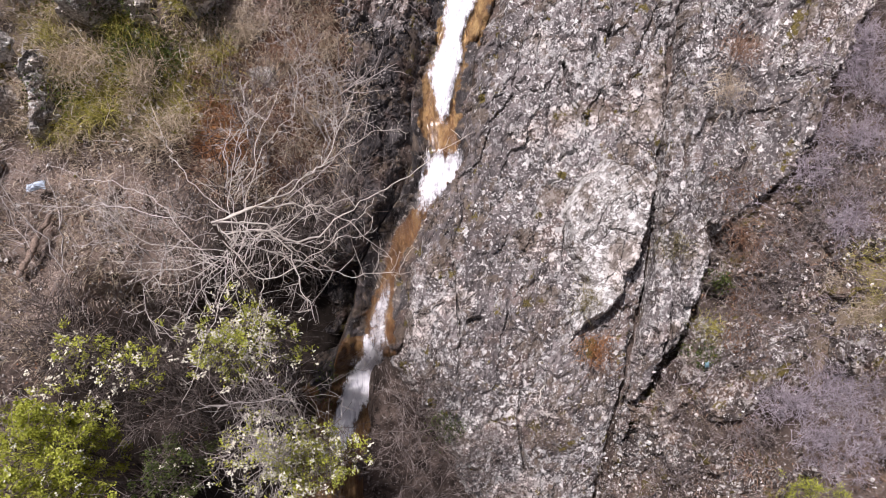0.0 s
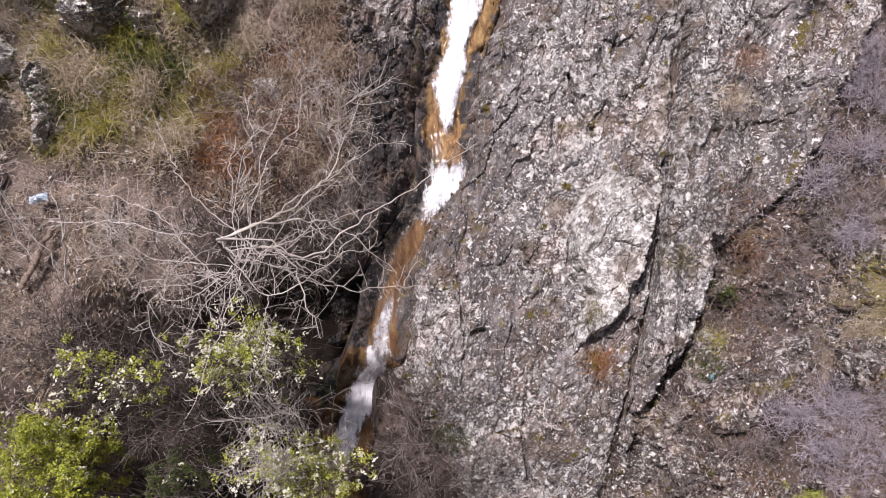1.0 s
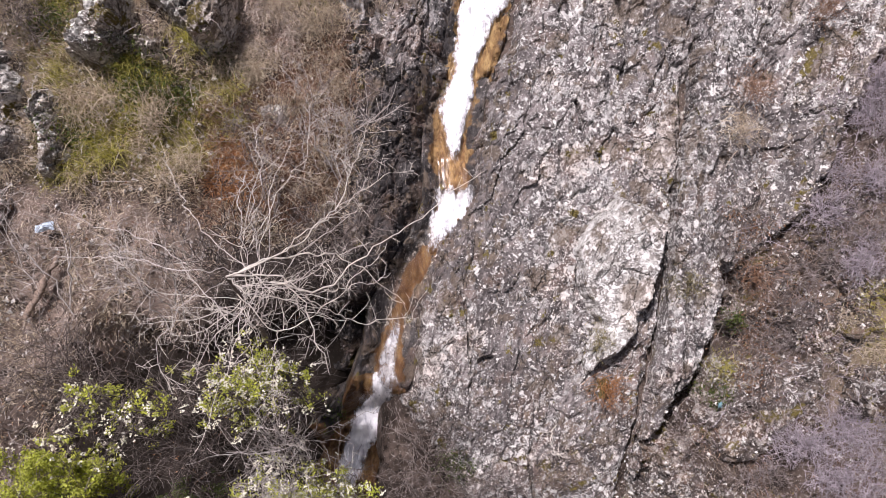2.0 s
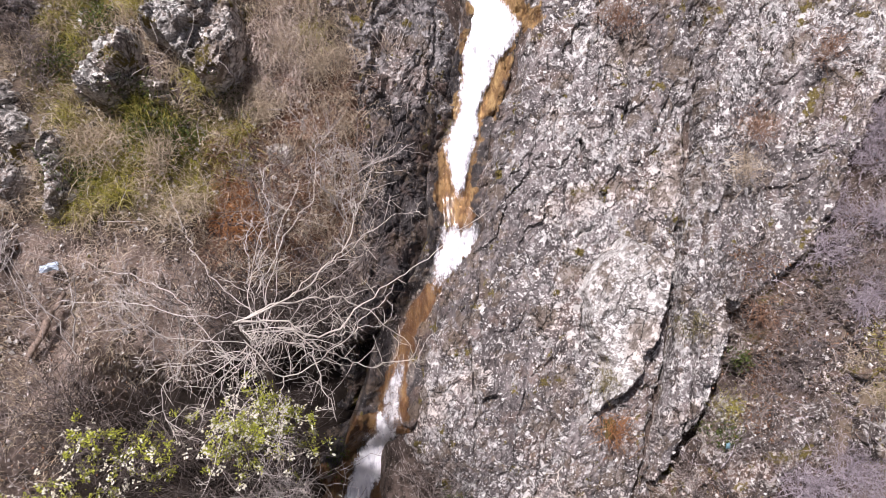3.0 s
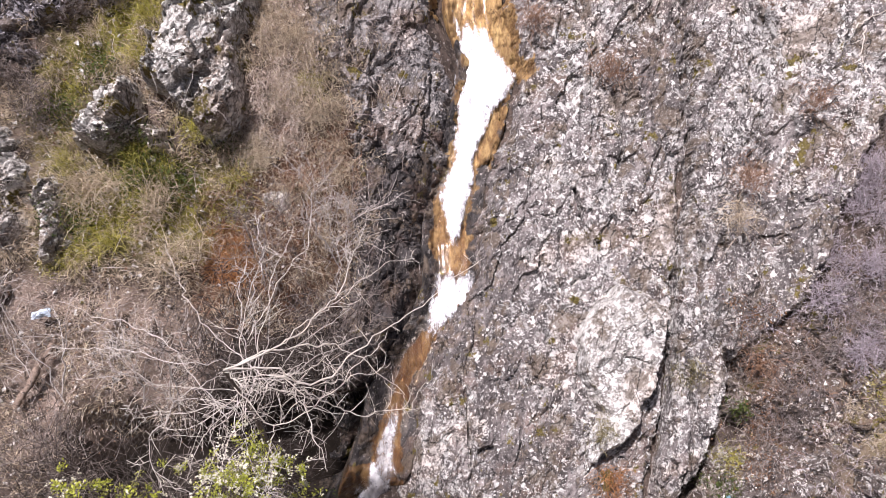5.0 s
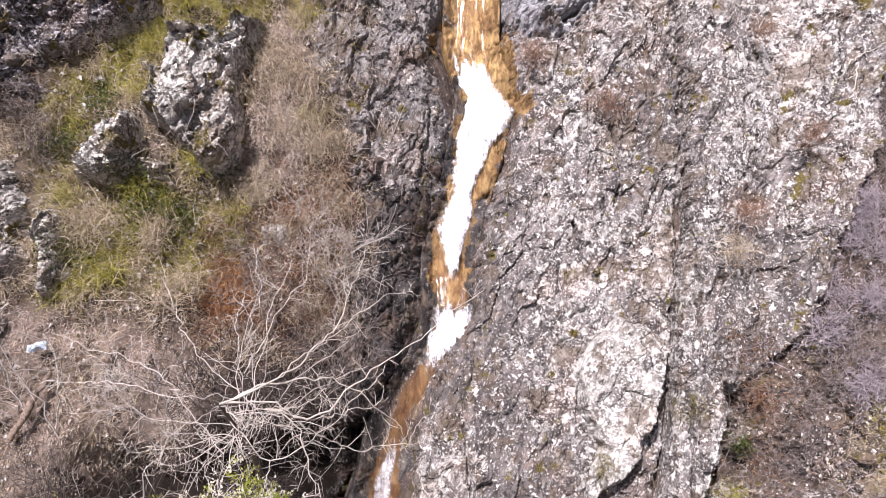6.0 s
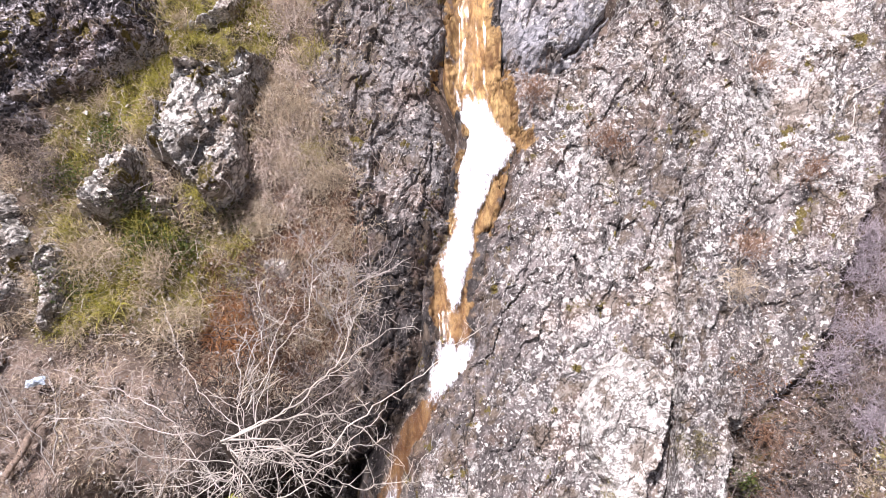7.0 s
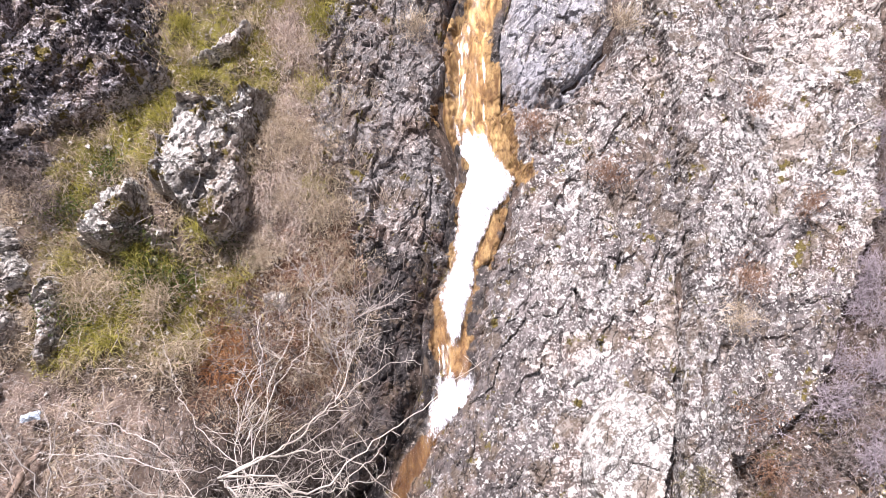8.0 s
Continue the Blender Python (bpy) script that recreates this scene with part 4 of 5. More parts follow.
u, v = scatter(5200, (-4.6, -3.3, 1.3, 3.0), lambda a, b: smooth(-0.15, 0.15, inside(RUST_ZONE, a, b)), rng)
turf("dead_fern", u, v, 0.26, 0.016, M_BRACKEN, "collapsed orange-brown bracken on the bank", rng, 0.9, 0.9)


def on_right(u, v):
    return smooth(4.9, 5.6, u + 0.95 * np.clip(-v - 1.3, 0, 9) - 0.42 * np.clip(v - 1.4, 0, 9)) * (0.3 + 0.7 * lumps(u, v, 631))


u, v = scatter(42000, (2.8, 10.4, -7.0, 8.0), on_right, rng)
turf("dry_grass", u, v, 0.16, 0.011, M_MAT, "short brown grass beside the slabs", rng)
u, v = scatter(20000, (2.8, 10.4, -7.0, 8.0), lambda a, b: on_right(a, b) * lumps(a, b, 637, 2.4), rng)
turf("dry_grass", u, v, 0.2, 0.010, M_STRAW, "pale dry grass between the heath shrubs", rng, 0.9, 0.8)
u, v = scatter(30000, (3.6, 10.4, -7.0, 9.0), lambda a, b: on_right(a, b) * lumps(a, b, 641, 1.0), rng)
turf("heath", u, v, 0.15, 0.009, M_PURPLE, "low mauve-grey heath stalks", rng, 1.0, 0.2)
u, v = scatter(16000, (5.0, 10.4, -6.0, 2.5), lambda a, b: on_right(a, b) * lumps(a, b, 651, 0.8) * 0.8, rng)
turf("dead_fern", u, v, 0.2, 0.014, M_REDGRASS, "russet dead fern in the gully", rng, 1.0, 0.8)

def stray_stems(name, u, v, length, thick, material, label, r, points=4):
    """Long thin dead stalks that arch over the bank in all directions."""
    n = len(u)
    d = unit(0.5 * UP + 0.9 * r.normal(size=(n, 3)) + np.array([0, 0, 0.35]))
    line = np.zeros((n, points, 3))
    line[:, 0] = np.stack([u, v, surface(u, v)], -1)
    size = length * (0.4 + r.random(n))
    for k in range(1, points):
        d = unit(d + 0.28 * r.normal(size=(n, 3)) - np.array([0, 0.10, 0.12]))
        line[:, k] = line[:, k - 1] + d * (size / (points - 1))[:, None]
    rad = thick * (0.6 + 0.8 * r.random((n, 1))) * np.linspace(1, 0.5, points)
    return single(name, tubes(line, rad, 3), material, (float(u.mean()), float(v.mean()), 0), label, "dead stems", kind="stuff", smooth_shade=False)


u, v = scatter(1800, (-10.0, -1.0, -7.0, 5.5), lambda a, b: smooth(-1.0, -2.0, a - stream_u(b)) * lumps(a, b, 701, 1.0), rng)
stray_stems("dead_stems", u, v, 0.55, 0.0055, M_GREYTWIG, "pale dead stalks over the bank", rng)
u, v = scatter(5500, (-5.5, -0.8, -1.0, 9.0), lambda a, b: smooth(-0.9, -1.6, a - stream_u(b)) * smooth(-4.5, -3.0, a - stream_u(b)) * lumps(a, b, 711, 1.4), rng)
stray_stems("dead_stems", u, v, 0.5, 0.005, M_HEATH, "brown dead stalks beside the rock wall", rng)
u, v = scatter(4500, (2.8, 10.2, -7.0, 6.0), lambda a, b: on_right(a, b) * lumps(a, b, 721, 1.0), rng)
stray_stems("dead_stems", u, v, 0.4, 0.0045, M_PURPLE, "mauve-grey stalks between the stones", rng)
u, v = scatter(4500, (2.8, 10.2, -7.0, 5.0), lambda a, b: on_right(a, b) * lumps(a, b, 731, 1.0), rng)
stray_stems("dead_stems", u, v, 0.4, 0.0045, M_TWIG, "brown stalks between the stones", rng)

def on_slabs(u, v):
    return smooth(0.5, 1.1, u - stream_u(v)) * smooth(0.12, 0.35, fbm(u * 1.7, v * 1.3, 741, 5, 0.6))


u, v = scatter(90000, (0.0, 9.0, -6.0, 11.5), on_slabs, rng)
turf("rock_grass", u, v, 0.09, 0.009, M_MAT, "short brown grass and moss in the hollows of the slabs", rng, 0.9, 0.7, 9.0)

DRY_TUFT = "tuft of dry straw-coloured grass hanging over rock"
for a, b, c, size, mat, label in (
        (5.4, 3.0, 0.65, 0.5, M_DRY, DRY_TUFT), (5.65, 3.8, 0.65, 0.42, M_REDGRASS, "tuft of rusty dead fern on rock"), (4.45, 0.1, 0.45, 0.24, M_OLIVE, "olive-brown tuft in a rock crack"),
        (2.75, -0.95, 0.8, 0.2, M_OLIVE, "olive tuft on pale rock"), (2.95, -1.95, 0.45, 0.4, M_BRACKEN, "orange-brown tuft below the boulder"), (1.85, -3.6, 0.5, 0.2, M_MAT, "small brown tuft on the slab"),
        (5.25, -1.55, 0.2, 0.18, M_GREENGRASS, "green tuft at the foot of a slab"), (6.0, 0.2, 0.0, 0.35, M_REDGRASS, "russet fern clump in the gully"), (1.55, 7.0, 0.55, 0.5, M_REDGRASS, "reddish dry tuft below the slate block"),
        (3.05, 6.0, 0.55, 0.45, M_REDGRASS, "reddish tuft hanging over the slab"), (3.6, 9.5, 0.5, 0.6, M_DRY, DRY_TUFT), (-2.65, 4.95, 1.0, 0.45, M_DRY, "pale dry tuft on the bank"),
        (-2.85, 5.5, 0.95, 0.4, M_GREENGRASS, "bright green tuft on the bank"), (-3.3, 5.1, 1.2, 0.5, M_DRY, "pale dry tuft on the bank"), (-6.4, 3.0, 2.0, 0.5, M_DRY, "pale dry tuft on the bank"),
        (-6.0, 3.2, 1.95, 0.45, M_DRY, "pale dry tuft on the bank"), (-5.6, 3.8, 1.9, 0.45, M_GREENGRASS, "dark green tuft below the outcrop"), (-4.55, 4.3, 1.9, 0.35, M_GREENGRASS, "mossy tuft on the outcrop"),
        (7.1, 5.4, 0.55, 0.35, M_REDGRASS, "reddish tuft on the slab"), (6.3, 7.6, 0.55, 0.3, M_REDGRASS, "red-brown tuft on the slab"), (-2.9, 7.5, 1.0, 0.4, M_GREENGRASS, "green tuft beside the rock wall"),
        (-0.9, 9.2, 0.6, 0.5, M_DRY, DRY_TUFT), (-2.9, 9.1, 1.0, 0.5, M_GREENGRASS, "green tuft beside the rock wall"), (8.2, -1.2, 0.2, 0.4, M_DRY, "pale clump of dry grass"), (7.8, -0.6, 0.2, 0.35, M_DRY, "dry clump of grass"),
        (-5.2, 3.0, 1.85, 0.45, M_DRY, "pale dry tuft on the bank"), (-4.6, 2.2, 1.7, 0.45, M_DRY, "pale dry tuft on the bank"), (-5.0, 1.9, 1.75, 0.5, M_DRY, "pale dry tuft on the bank"), (-3.2, 6.3, 1.2, 0.5, M_DRY, "pale dry tuft on the bank")):
    tuft(a, b, c, size, 260, mat, label, rng)
for k in range(130):
    a, b = rng.uniform(-8.0, -2.2), rng.uniform(1.4, 10.0)
    if a - stream_u(b) > -2.3 or float(surface(np.array([a]), np.array([b]))[0] - soil(np.array([a]), np.array([b]))[0]) > 0.2:
        continue
    lush = float(inside(GREEN_ZONE, np.array([a]), np.array([b]))[0]) > -0.1 and k % 3
    size = rng.uniform(0.25, 0.45)
    tuft(a, b, float(soil(np.array([a]), np.array([b]))[0]), size, 170, M_GREENGRASS if lush else M_DRY, "yellow-green grass tuft in the turf" if lush else "pale dry tuft on the bank", rng, spread=0.11, hang=0.9)

M_HERB = plant_material("dark_herbs", [(0.045, 0.075, 0.02), (0.09, 0.13, 0.03), (0.16, 0.19, 0.05), (0.06, 0.09, 0.03)], 0.6, 0.3)
for a, b, size in ((-5.6, 3.9, 0.22), (-5.25, 3.65, 0.25), (-4.9, 3.4, 0.2), (-5.45, 3.3, 0.2), (-6.5, 2.7, 0.2), (-4.05, 4.05, 0.16), (-6.9, 4.6, 0.2), (-6.3, 5.4, 0.18), (5.55, -0.65, 0.12), (5.2, -2.1, 0.14), (-2.3, -2.9, 0.25), (0.0, -3.6, 0.2)):
    at = np.array([a, b]) + size * rng.normal(size=(420, 2))
    at = np.stack([at[:, 0], at[:, 1], surface(at[:, 0].copy(), at[:, 1].copy()) + 0.02 + 0.12 * rng.random(420)], -1)
    single("herb", leaves(at, np.full(420, 0.05), rng), M_HERB, (a, b, float(surface(np.array([a]), np.array([b]))[0])), "patch of low dark green herbs", "herbs", "herbs on the slope", "stuff", smooth_shade=False)

# ---- loose stones and dead leaves ----
def chips(u, v, w, size, r):
    """Small angular stones: skewed six-cornered lumps."""
    n = len(u)
    c = np.stack([u, v, w], -1)
    corner = np.array([[1, 0, 0], [0, 1, 0], [-1, 0, 0], [0, -1, 0], [0, 0, 1], [0, 0, -1]], float)
    s = (size * (0.4 + 0.9 * r.random(n) ** 2) * np.ones(n))[:, None, None]
    p = c[:, None] + s * (corner * np.array([1, 1, 0.6]) + 0.35 * r.normal(size=(n, 6, 3)))
    i = np.arange(n)[:, None] * 6
    f = np.concatenate([i + np.array([t]) for t in ((0, 1, 4), (1, 2, 4), (2, 3, 4), (3, 0, 4), (1, 0, 5), (2, 1, 5), (3, 2, 5), (0, 3, 5))])
    return p.reshape(-1, 3), f


u, v = scatter(17000, (2.8, 10.2, -7.0, 6.0), lambda a, b: on_right(a, b) * (0.25 + 0.75 * lumps(a, b, 661)), rng)
single("gravel", chips(u, v, surface(u, v) + 0.02, 0.016 + 0.034 * rng.random(len(u)) ** 2, rng), M_PALE, (6, -1, 0), "pale loose stones in the heath", "stones", kind="stuff", smooth_shade=False)
u, v = scatter(5200, (-9.8, -2.0, -6.0, 11.0), on_left, rng)
single("gravel", chips(u, v, soil(u, v) + 0.03, 0.035, rng), M_PALE, (-5, 2, 1), "pale loose stones in the turf", "stones", kind="stuff", smooth_shade=False)
u, v = scatter(26000, (-9.8, 9.8, -7.0, 10.0), lambda a, b: 0.6 * np.maximum(smooth(-1.4, -2.4, a - stream_u(b)) * lumps(a, b, 671), on_right(a, b) * lumps(a, b, 681)), rng)
base = np.stack([u, v, soil(u, v) + 0.03 + 0.08 * rng.random(len(u))], -1)
single("dead_leaves", leaves(base, np.full(len(u), 0.05), rng), M_LITTER, (0, 0, 0), "scattered brown dead leaves and seed heads", "leaves", kind="stuff", smooth_shade=False)


u, v = scatter(9000, (5.0, 7.2, -2.2, 1.6), lambda a, b: np.exp(-((a - 5.9) / 0.5) ** 2) * lumps(a, b, 691, 2.0), rng)
base = np.stack([u, v, surface(u, v) + 0.02 + 0.08 * rng.random(len(u))], -1)
single("dead_leaves", leaves(base, np.full(len(u), 0.045), rng), M_LITTER, (5.9, -0.2, -0.4), "drift of brown dead leaves in the gully", "leaves", kind="stuff", smooth_shade=False)
u, v = scatter(3000, (5.0, 7.2, -2.6, 1.6), lambda a, b: np.exp(-((a - 5.8) / 0.55) ** 2), rng)
stray_stems("dead_stems", u, v, 0.45, 0.0048, M_TWIG, "dark stalks in the gully", rng)

# ---- stones and moss ----
def stone(u, v, size, seed, material, label):
    """A rounded angular stone half sunk in the slope."""
    bm = bmesh.new()
    bmesh.ops.create_icosphere(bm, subdivisions=3, radius=1.0)
    p = np.array([x.co for x in bm.verts])
    f = np.array([[x.index for x in face.verts] for face in bm.faces])
    bm.free()
    lump = 1 + 0.35 * fbm(p[:, 0] * 1.3 + seed, p[:, 1] * 1.3 + p[:, 2], seed, 4) + 0.5 * terrace(fbm(p[:, 0] * 1.6 + p[:, 2], p[:, 1] * 1.6, seed + 3, 2), 3)
    p = p * lump[:, None] * size * np.array([1.0, 0.75 + 0.5 * rng.random(), 0.42])
    a = rng.uniform(0, math.pi)
    p[:, :2] = p[:, :2] @ np.array([[math.cos(a), math.sin(a)], [-math.sin(a), math.cos(a)]])
    base = np.array([u, v, float(surface(np.array([u]), np.array([v]))[0]) + 0.15 * size])
    pts = p + base
    single("stone", (pts, f), material, base, label, "stone", "loose stones on the slope", attrs={"lie": lie_of(pts, 40.0)})


for k in range(30):
    if k < 20:
        a, b = rng.uniform(3.9, 9.2), rng.uniform(-5.2, 1.4)
        a = max(a, 5.4 if b > -1.6 else 4.0 if b < -2.6 else 5.2)
        stone(a, b, rng.uniform(0.04, 0.11), 900 + k, M_ROCK, "grey lichen-speckled stone lying in the heath")
    else:
        a, b = rng.uniform(-7.5, -3.0), rng.uniform(1.5, 8.5)
        stone(a, b, rng.uniform(0.04, 0.10), 900 + k, M_OUTCROP, "small pale stone lying in the turf")


def cushion(u, v, size, seed):
    """A cushion of moss on whatever lies under it."""
    a, b = np.meshgrid(np.linspace(-1, 1, 30), np.linspace(-1, 1, 30))
    r = np.sqrt(a * a + b * b) + 0.35 * fbm(a * 2, b * 2, seed, 4)
    x, y = u + size * a, v + size * 1.3 * b
    w = surface(x.copy(), y.copy()) + 0.28 * size * np.sqrt(np.clip(1 - r * r, 0, 1)) * (0.7 + 0.5 * fbm(a * 6, b * 6, seed + 2, 3)) - 0.03
    f, used = grid_faces(r < 1.1)
    return np.stack([x, y, w], -1).reshape(-1, 3)[used], f


def moss_material():
    m, t, b = nodes_of("moss")
    n, fine = noise_of(t, coords(t), 9.0, 6, 0.7), noise_of(t, coords(t), 60.0, 5, 0.75)
    col = mix(t, band(t, n, 0.35, 0.65), (0.075, 0.06, 0.02), (0.185, 0.145, 0.04))
    col = mix(t, band(t, fine, 0.48, 0.62, 0.0, 0.8), col, (0.05, 0.042, 0.015))
    t.links.new(col, b.inputs["Base Color"])
    b.inputs["Roughness"].default_value = 0.95
    relief(t, b, fine, 1.0, 0.03)
    return m


M_MOSS = moss_material()
for k, (a, b, size) in enumerate(((-4.35, 4.55, 0.2), (-3.85, 5.6, 0.16), (-4.2, 6.8, 0.22), (-3.75, 6.5, 0.14), (-5.75, 4.5, 0.16), (-2.75, 5.3, 0.22), (-2.7, 4.7, 0.14), (-4.1, 8.2, 0.2), (-5.3, 8.1, 0.26),
                                  (1.85, -3.6, 0.17), (5.2, -1.5, 0.14), (2.9, -1.95, 0.2), (-7.2, 3.9, 0.2), (-6.2, 3.6, 0.2), (-2.9, 7.6, 0.2), (-2.4, 6.6, 0.15))):
    single("moss_cushion", cushion(a, b, size, 850 + k), M_MOSS, (a, b, float(surface(np.array([a]), np.array([b]))[0])), "olive-yellow moss cushion growing on rock", "moss", "moss cushions")


# ---- bare tree ----
tree = thing("bare_tree", (-2.98, -2.1, 0.3), "pale leafless tree with wide crooked branches leaning over the stream", "tree")
part("trunk", tubes([resample([(-3.0, -2.3, 0.0), (-2.94, -1.86, 1.0), (-2.88, -1.1, 2.6), (-2.85, -0.25, 4.1), (-2.91, 0.33, 5.2)], 16)], [np.linspace(0.085, 0.02, 16)], 8), M_TRUNK, tree)
BRANCHES = []
BRANCHES.append([(-2.91, 0.33, 5.2), (-2.5, 0.54, 4.9), (-2.15, 0.77, 4.1), (-1.93, 1.32, 3.0), (-1.77, 2.04, 2.2), (-1.58, 2.99, 1.2)])
BRANCHES.append([(-2.80, 0.38, 5.05), (-2.5, 0.56, 4.75), (-2.11, 0.62, 4.3), (-1.8, 0.64, 3.8), (-1.45, 0.41, 3.3), (-1.05, 0.05, 2.9), (-0.84, -0.13, 2.6)])
BRANCHES.append([(-2.45, 0.25, 4.8), (-1.97, 0.09, 4.2), (-1.63, 0.45, 3.5), (-1.06, 0.89, 2.8), (-0.68, 1.14, 2.3), (-0.16, 1.68, 1.6), (0.6, 2.22, 0.8)])
BRANCHES.append([(-2.91, 0.33, 5.2), (-2.32, 0.32, 4.7), (-2.06, -0.06, 4.5), (-1.9, -0.55, 4.5), (-1.74, -0.98, 4.5)])
BRANCHES.append([(-2.32, 0.32, 4.7), (-2.08, 0.07, 4.4), (-1.58, 0.11, 3.6), (-1.2, 0.19, 3.2), (-1.0, 0.29, 3.0)])
BRANCHES.append([(-2.08, 0.04, 4.4), (-1.75, -0.23, 3.8), (-1.43, -0.41, 3.4), (-1.04, -0.36, 3.0), (-0.68, -0.42, 2.7), (-0.6, -0.1, 2.5)])
BRANCHES.append([(-2.83, 0.11, 5.0), (-2.42, -0.39, 4.6), (-2.1, -0.31, 4.3), (-1.71, 0.05, 3.8), (-1.05, 0.79, 2.9)])
BRANCHES.append([(-2.91, 0.33, 5.2), (-2.65, 0.08, 5.1), (-2.4, 0.11, 5.0), (-2.19, 0.22, 4.9)])
BRANCHES.append([(-2.87, 0.4, 5.1), (-2.86, 0.91, 4.7), (-3.01, 1.39, 4.3), (-3.03, 1.73, 4.0)])
BRANCHES.append([(-2.91, 0.33, 5.2), (-2.96, -0.05, 5.3), (-3.05, -0.45, 5.1), (-2.95, -0.75, 5.0), (-2.75, -0.76, 5.0)])
BRANCHES.append([(-2.87, 0.3, 5.2), (-2.71, -0.06, 5.1), (-2.71, -0.54, 4.9), (-2.88, -0.79, 4.8)])
BRANCHES.append([(-2.9, 0.4, 5.1), (-3.47, 1.02, 4.6), (-4.0, 1.58, 3.9), (-4.53, 2.21, 3.2)])
BRANCHES.append([(-2.91, 0.33, 5.2), (-3.43, 0.38, 5.1), (-3.97, 0.5, 5.0), (-4.57, 0.57, 4.8), (-5.46, 0.51, 4.5)])
BRANCHES.append([(-2.91, 0.33, 5.2), (-3.26, 0.12, 5.2), (-3.57, -0.17, 5.1), (-3.86, -0.5, 5.0), (-3.82, -0.9, 4.9), (-3.49, -1.23, 4.7)])
BRANCHES.append([(-2.83, 0.5, 5.0), (-2.87, 1.15, 4.3), (-2.94, 1.87, 3.5), (-3.17, 2.63, 2.8)])
BRANCHES.append([(-2.74, 0.69, 4.8), (-2.58, 1.61, 3.6), (-2.37, 2.11, 3.0), (-2.41, 2.74, 2.5), (-1.9, 3.12, 2.0)])
BRANCHES.append([(-2.4, 0.61, 4.7), (-2.01, 1.02, 4.0), (-1.49, 1.59, 3.0), (-1.17, 1.9, 2.6), (-0.73, 2.04, 2.2)])
BRANCHES.append([(-2.42, -0.39, 4.6), (-2.47, -0.99, 4.4), (-2.52, -1.54, 4.3)])
BRANCHES.append([(-2.91, 0.33, 5.2), (-3.8, 0.68, 4.7), (-4.65, 0.92, 4.3), (-5.64, 1.17, 3.9)])
limb_lines, limb_radii, limbs = [], [], []
for k, points in enumerate(BRANCHES):
    if k >= 8 and points[0][0] < -2.8:
        points = [(-2.87 + 0.12 * rng.normal(), -0.05 + 0.2 * rng.normal(), 4.2 + 0.35 * rng.normal())] + points[1:]
    corners = np.array(points)
    gone = np.concatenate([[0], np.cumsum(np.linalg.norm(np.diff(corners, axis=0), axis=1))])
    line = np.stack([np.interp(np.linspace(0, gone[-1], 26), gone, corners[:, c]) for c in range(3)], -1)
    line[1:] += 0.017 * rng.normal(size=(25, 3))
    kinks = rng.normal(size=(11, 3))
    line += 0.022 * np.stack([np.interp(np.linspace(0, 10, 26), np.arange(11), kinks[:, c]) for c in range(3)], -1) * smooth(0, 0.2, np.linspace(0, 1, 26))[:, None]
    radius = np.linspace(0.0135 if k in (0, 1, 2, 3) else 0.0085 if k < 8 else 0.006 if k not in (12, 18) else 0.0055, 0.0038, 26) * (1 + 0.10 * rng.normal(size=26))
    limb_lines.append(line)
    limb_radii.append(radius)
    limbs.append(part("limb", tubes([line], [radius], 6), M_GREYTWIG if k in (11, 12, 13, 14, 18) or 7 < k < 11 else M_BARK, tree))
for k in range(17):
    start = np.array([-2.87, -0.05, 4.2]) + np.array([0.05, 0.2, 0.35]) * rng.normal(size=3)
    d = rng.normal(size=3) * np.array([1.15, 1.0, 0.55]) + np.array([-0.25, 0.15, -0.35])
    d = unit(d)
    reach_of = rng.uniform(1.2, 2.5)
    line, steps = [start], 25
    for _ in range(steps):
        d = unit(d + 0.16 * rng.normal(size=3))
        line.append(line[-1] + d * reach_of / steps)
    line, radius = np.array(line), np.linspace(0.0065, 0.003, steps + 1)
    limb_lines.append(line)
    limb_radii.append(radius)
    limbs.append(part("limb", tubes([line], [radius], 5), M_GREYTWIG if k % 2 else M_BARK, tree))
limb_lines, limb_radii = np.array(limb_lines), np.array(limb_radii)
l1, r1 = offshoots(limb_lines, limb_radii, 270, 0.5, rng, 0.3, 0.55, 0.1, 6, 0.2)
l2, r2 = offshoots(l1, r1, 900, 0.2, rng, 0.3, 0.5, 0.1, 4, 0.15)
l3, r3 = offshoots(limb_lines, limb_radii, 900, 0.13, rng, 0.2, 0.35, 0.15, 4, 0.2)
for line, radius in zip(l1, np.clip(r1, 0.003, 0.0048)):
    nearest = int(np.argmin(np.linalg.norm(limb_lines - line[0], axis=-1).min(1)))
    part("twig", tubes([line], [radius], 4), M_BARK, limbs[nearest])
tagged(part("twig_mass", join(tubes(l2, np.clip(r2, 0.0024, 0.003), 3), tubes(l3, np.clip(r3, 0.0024, 0.0032), 3)), M_BARK, tree), kind="stuff")


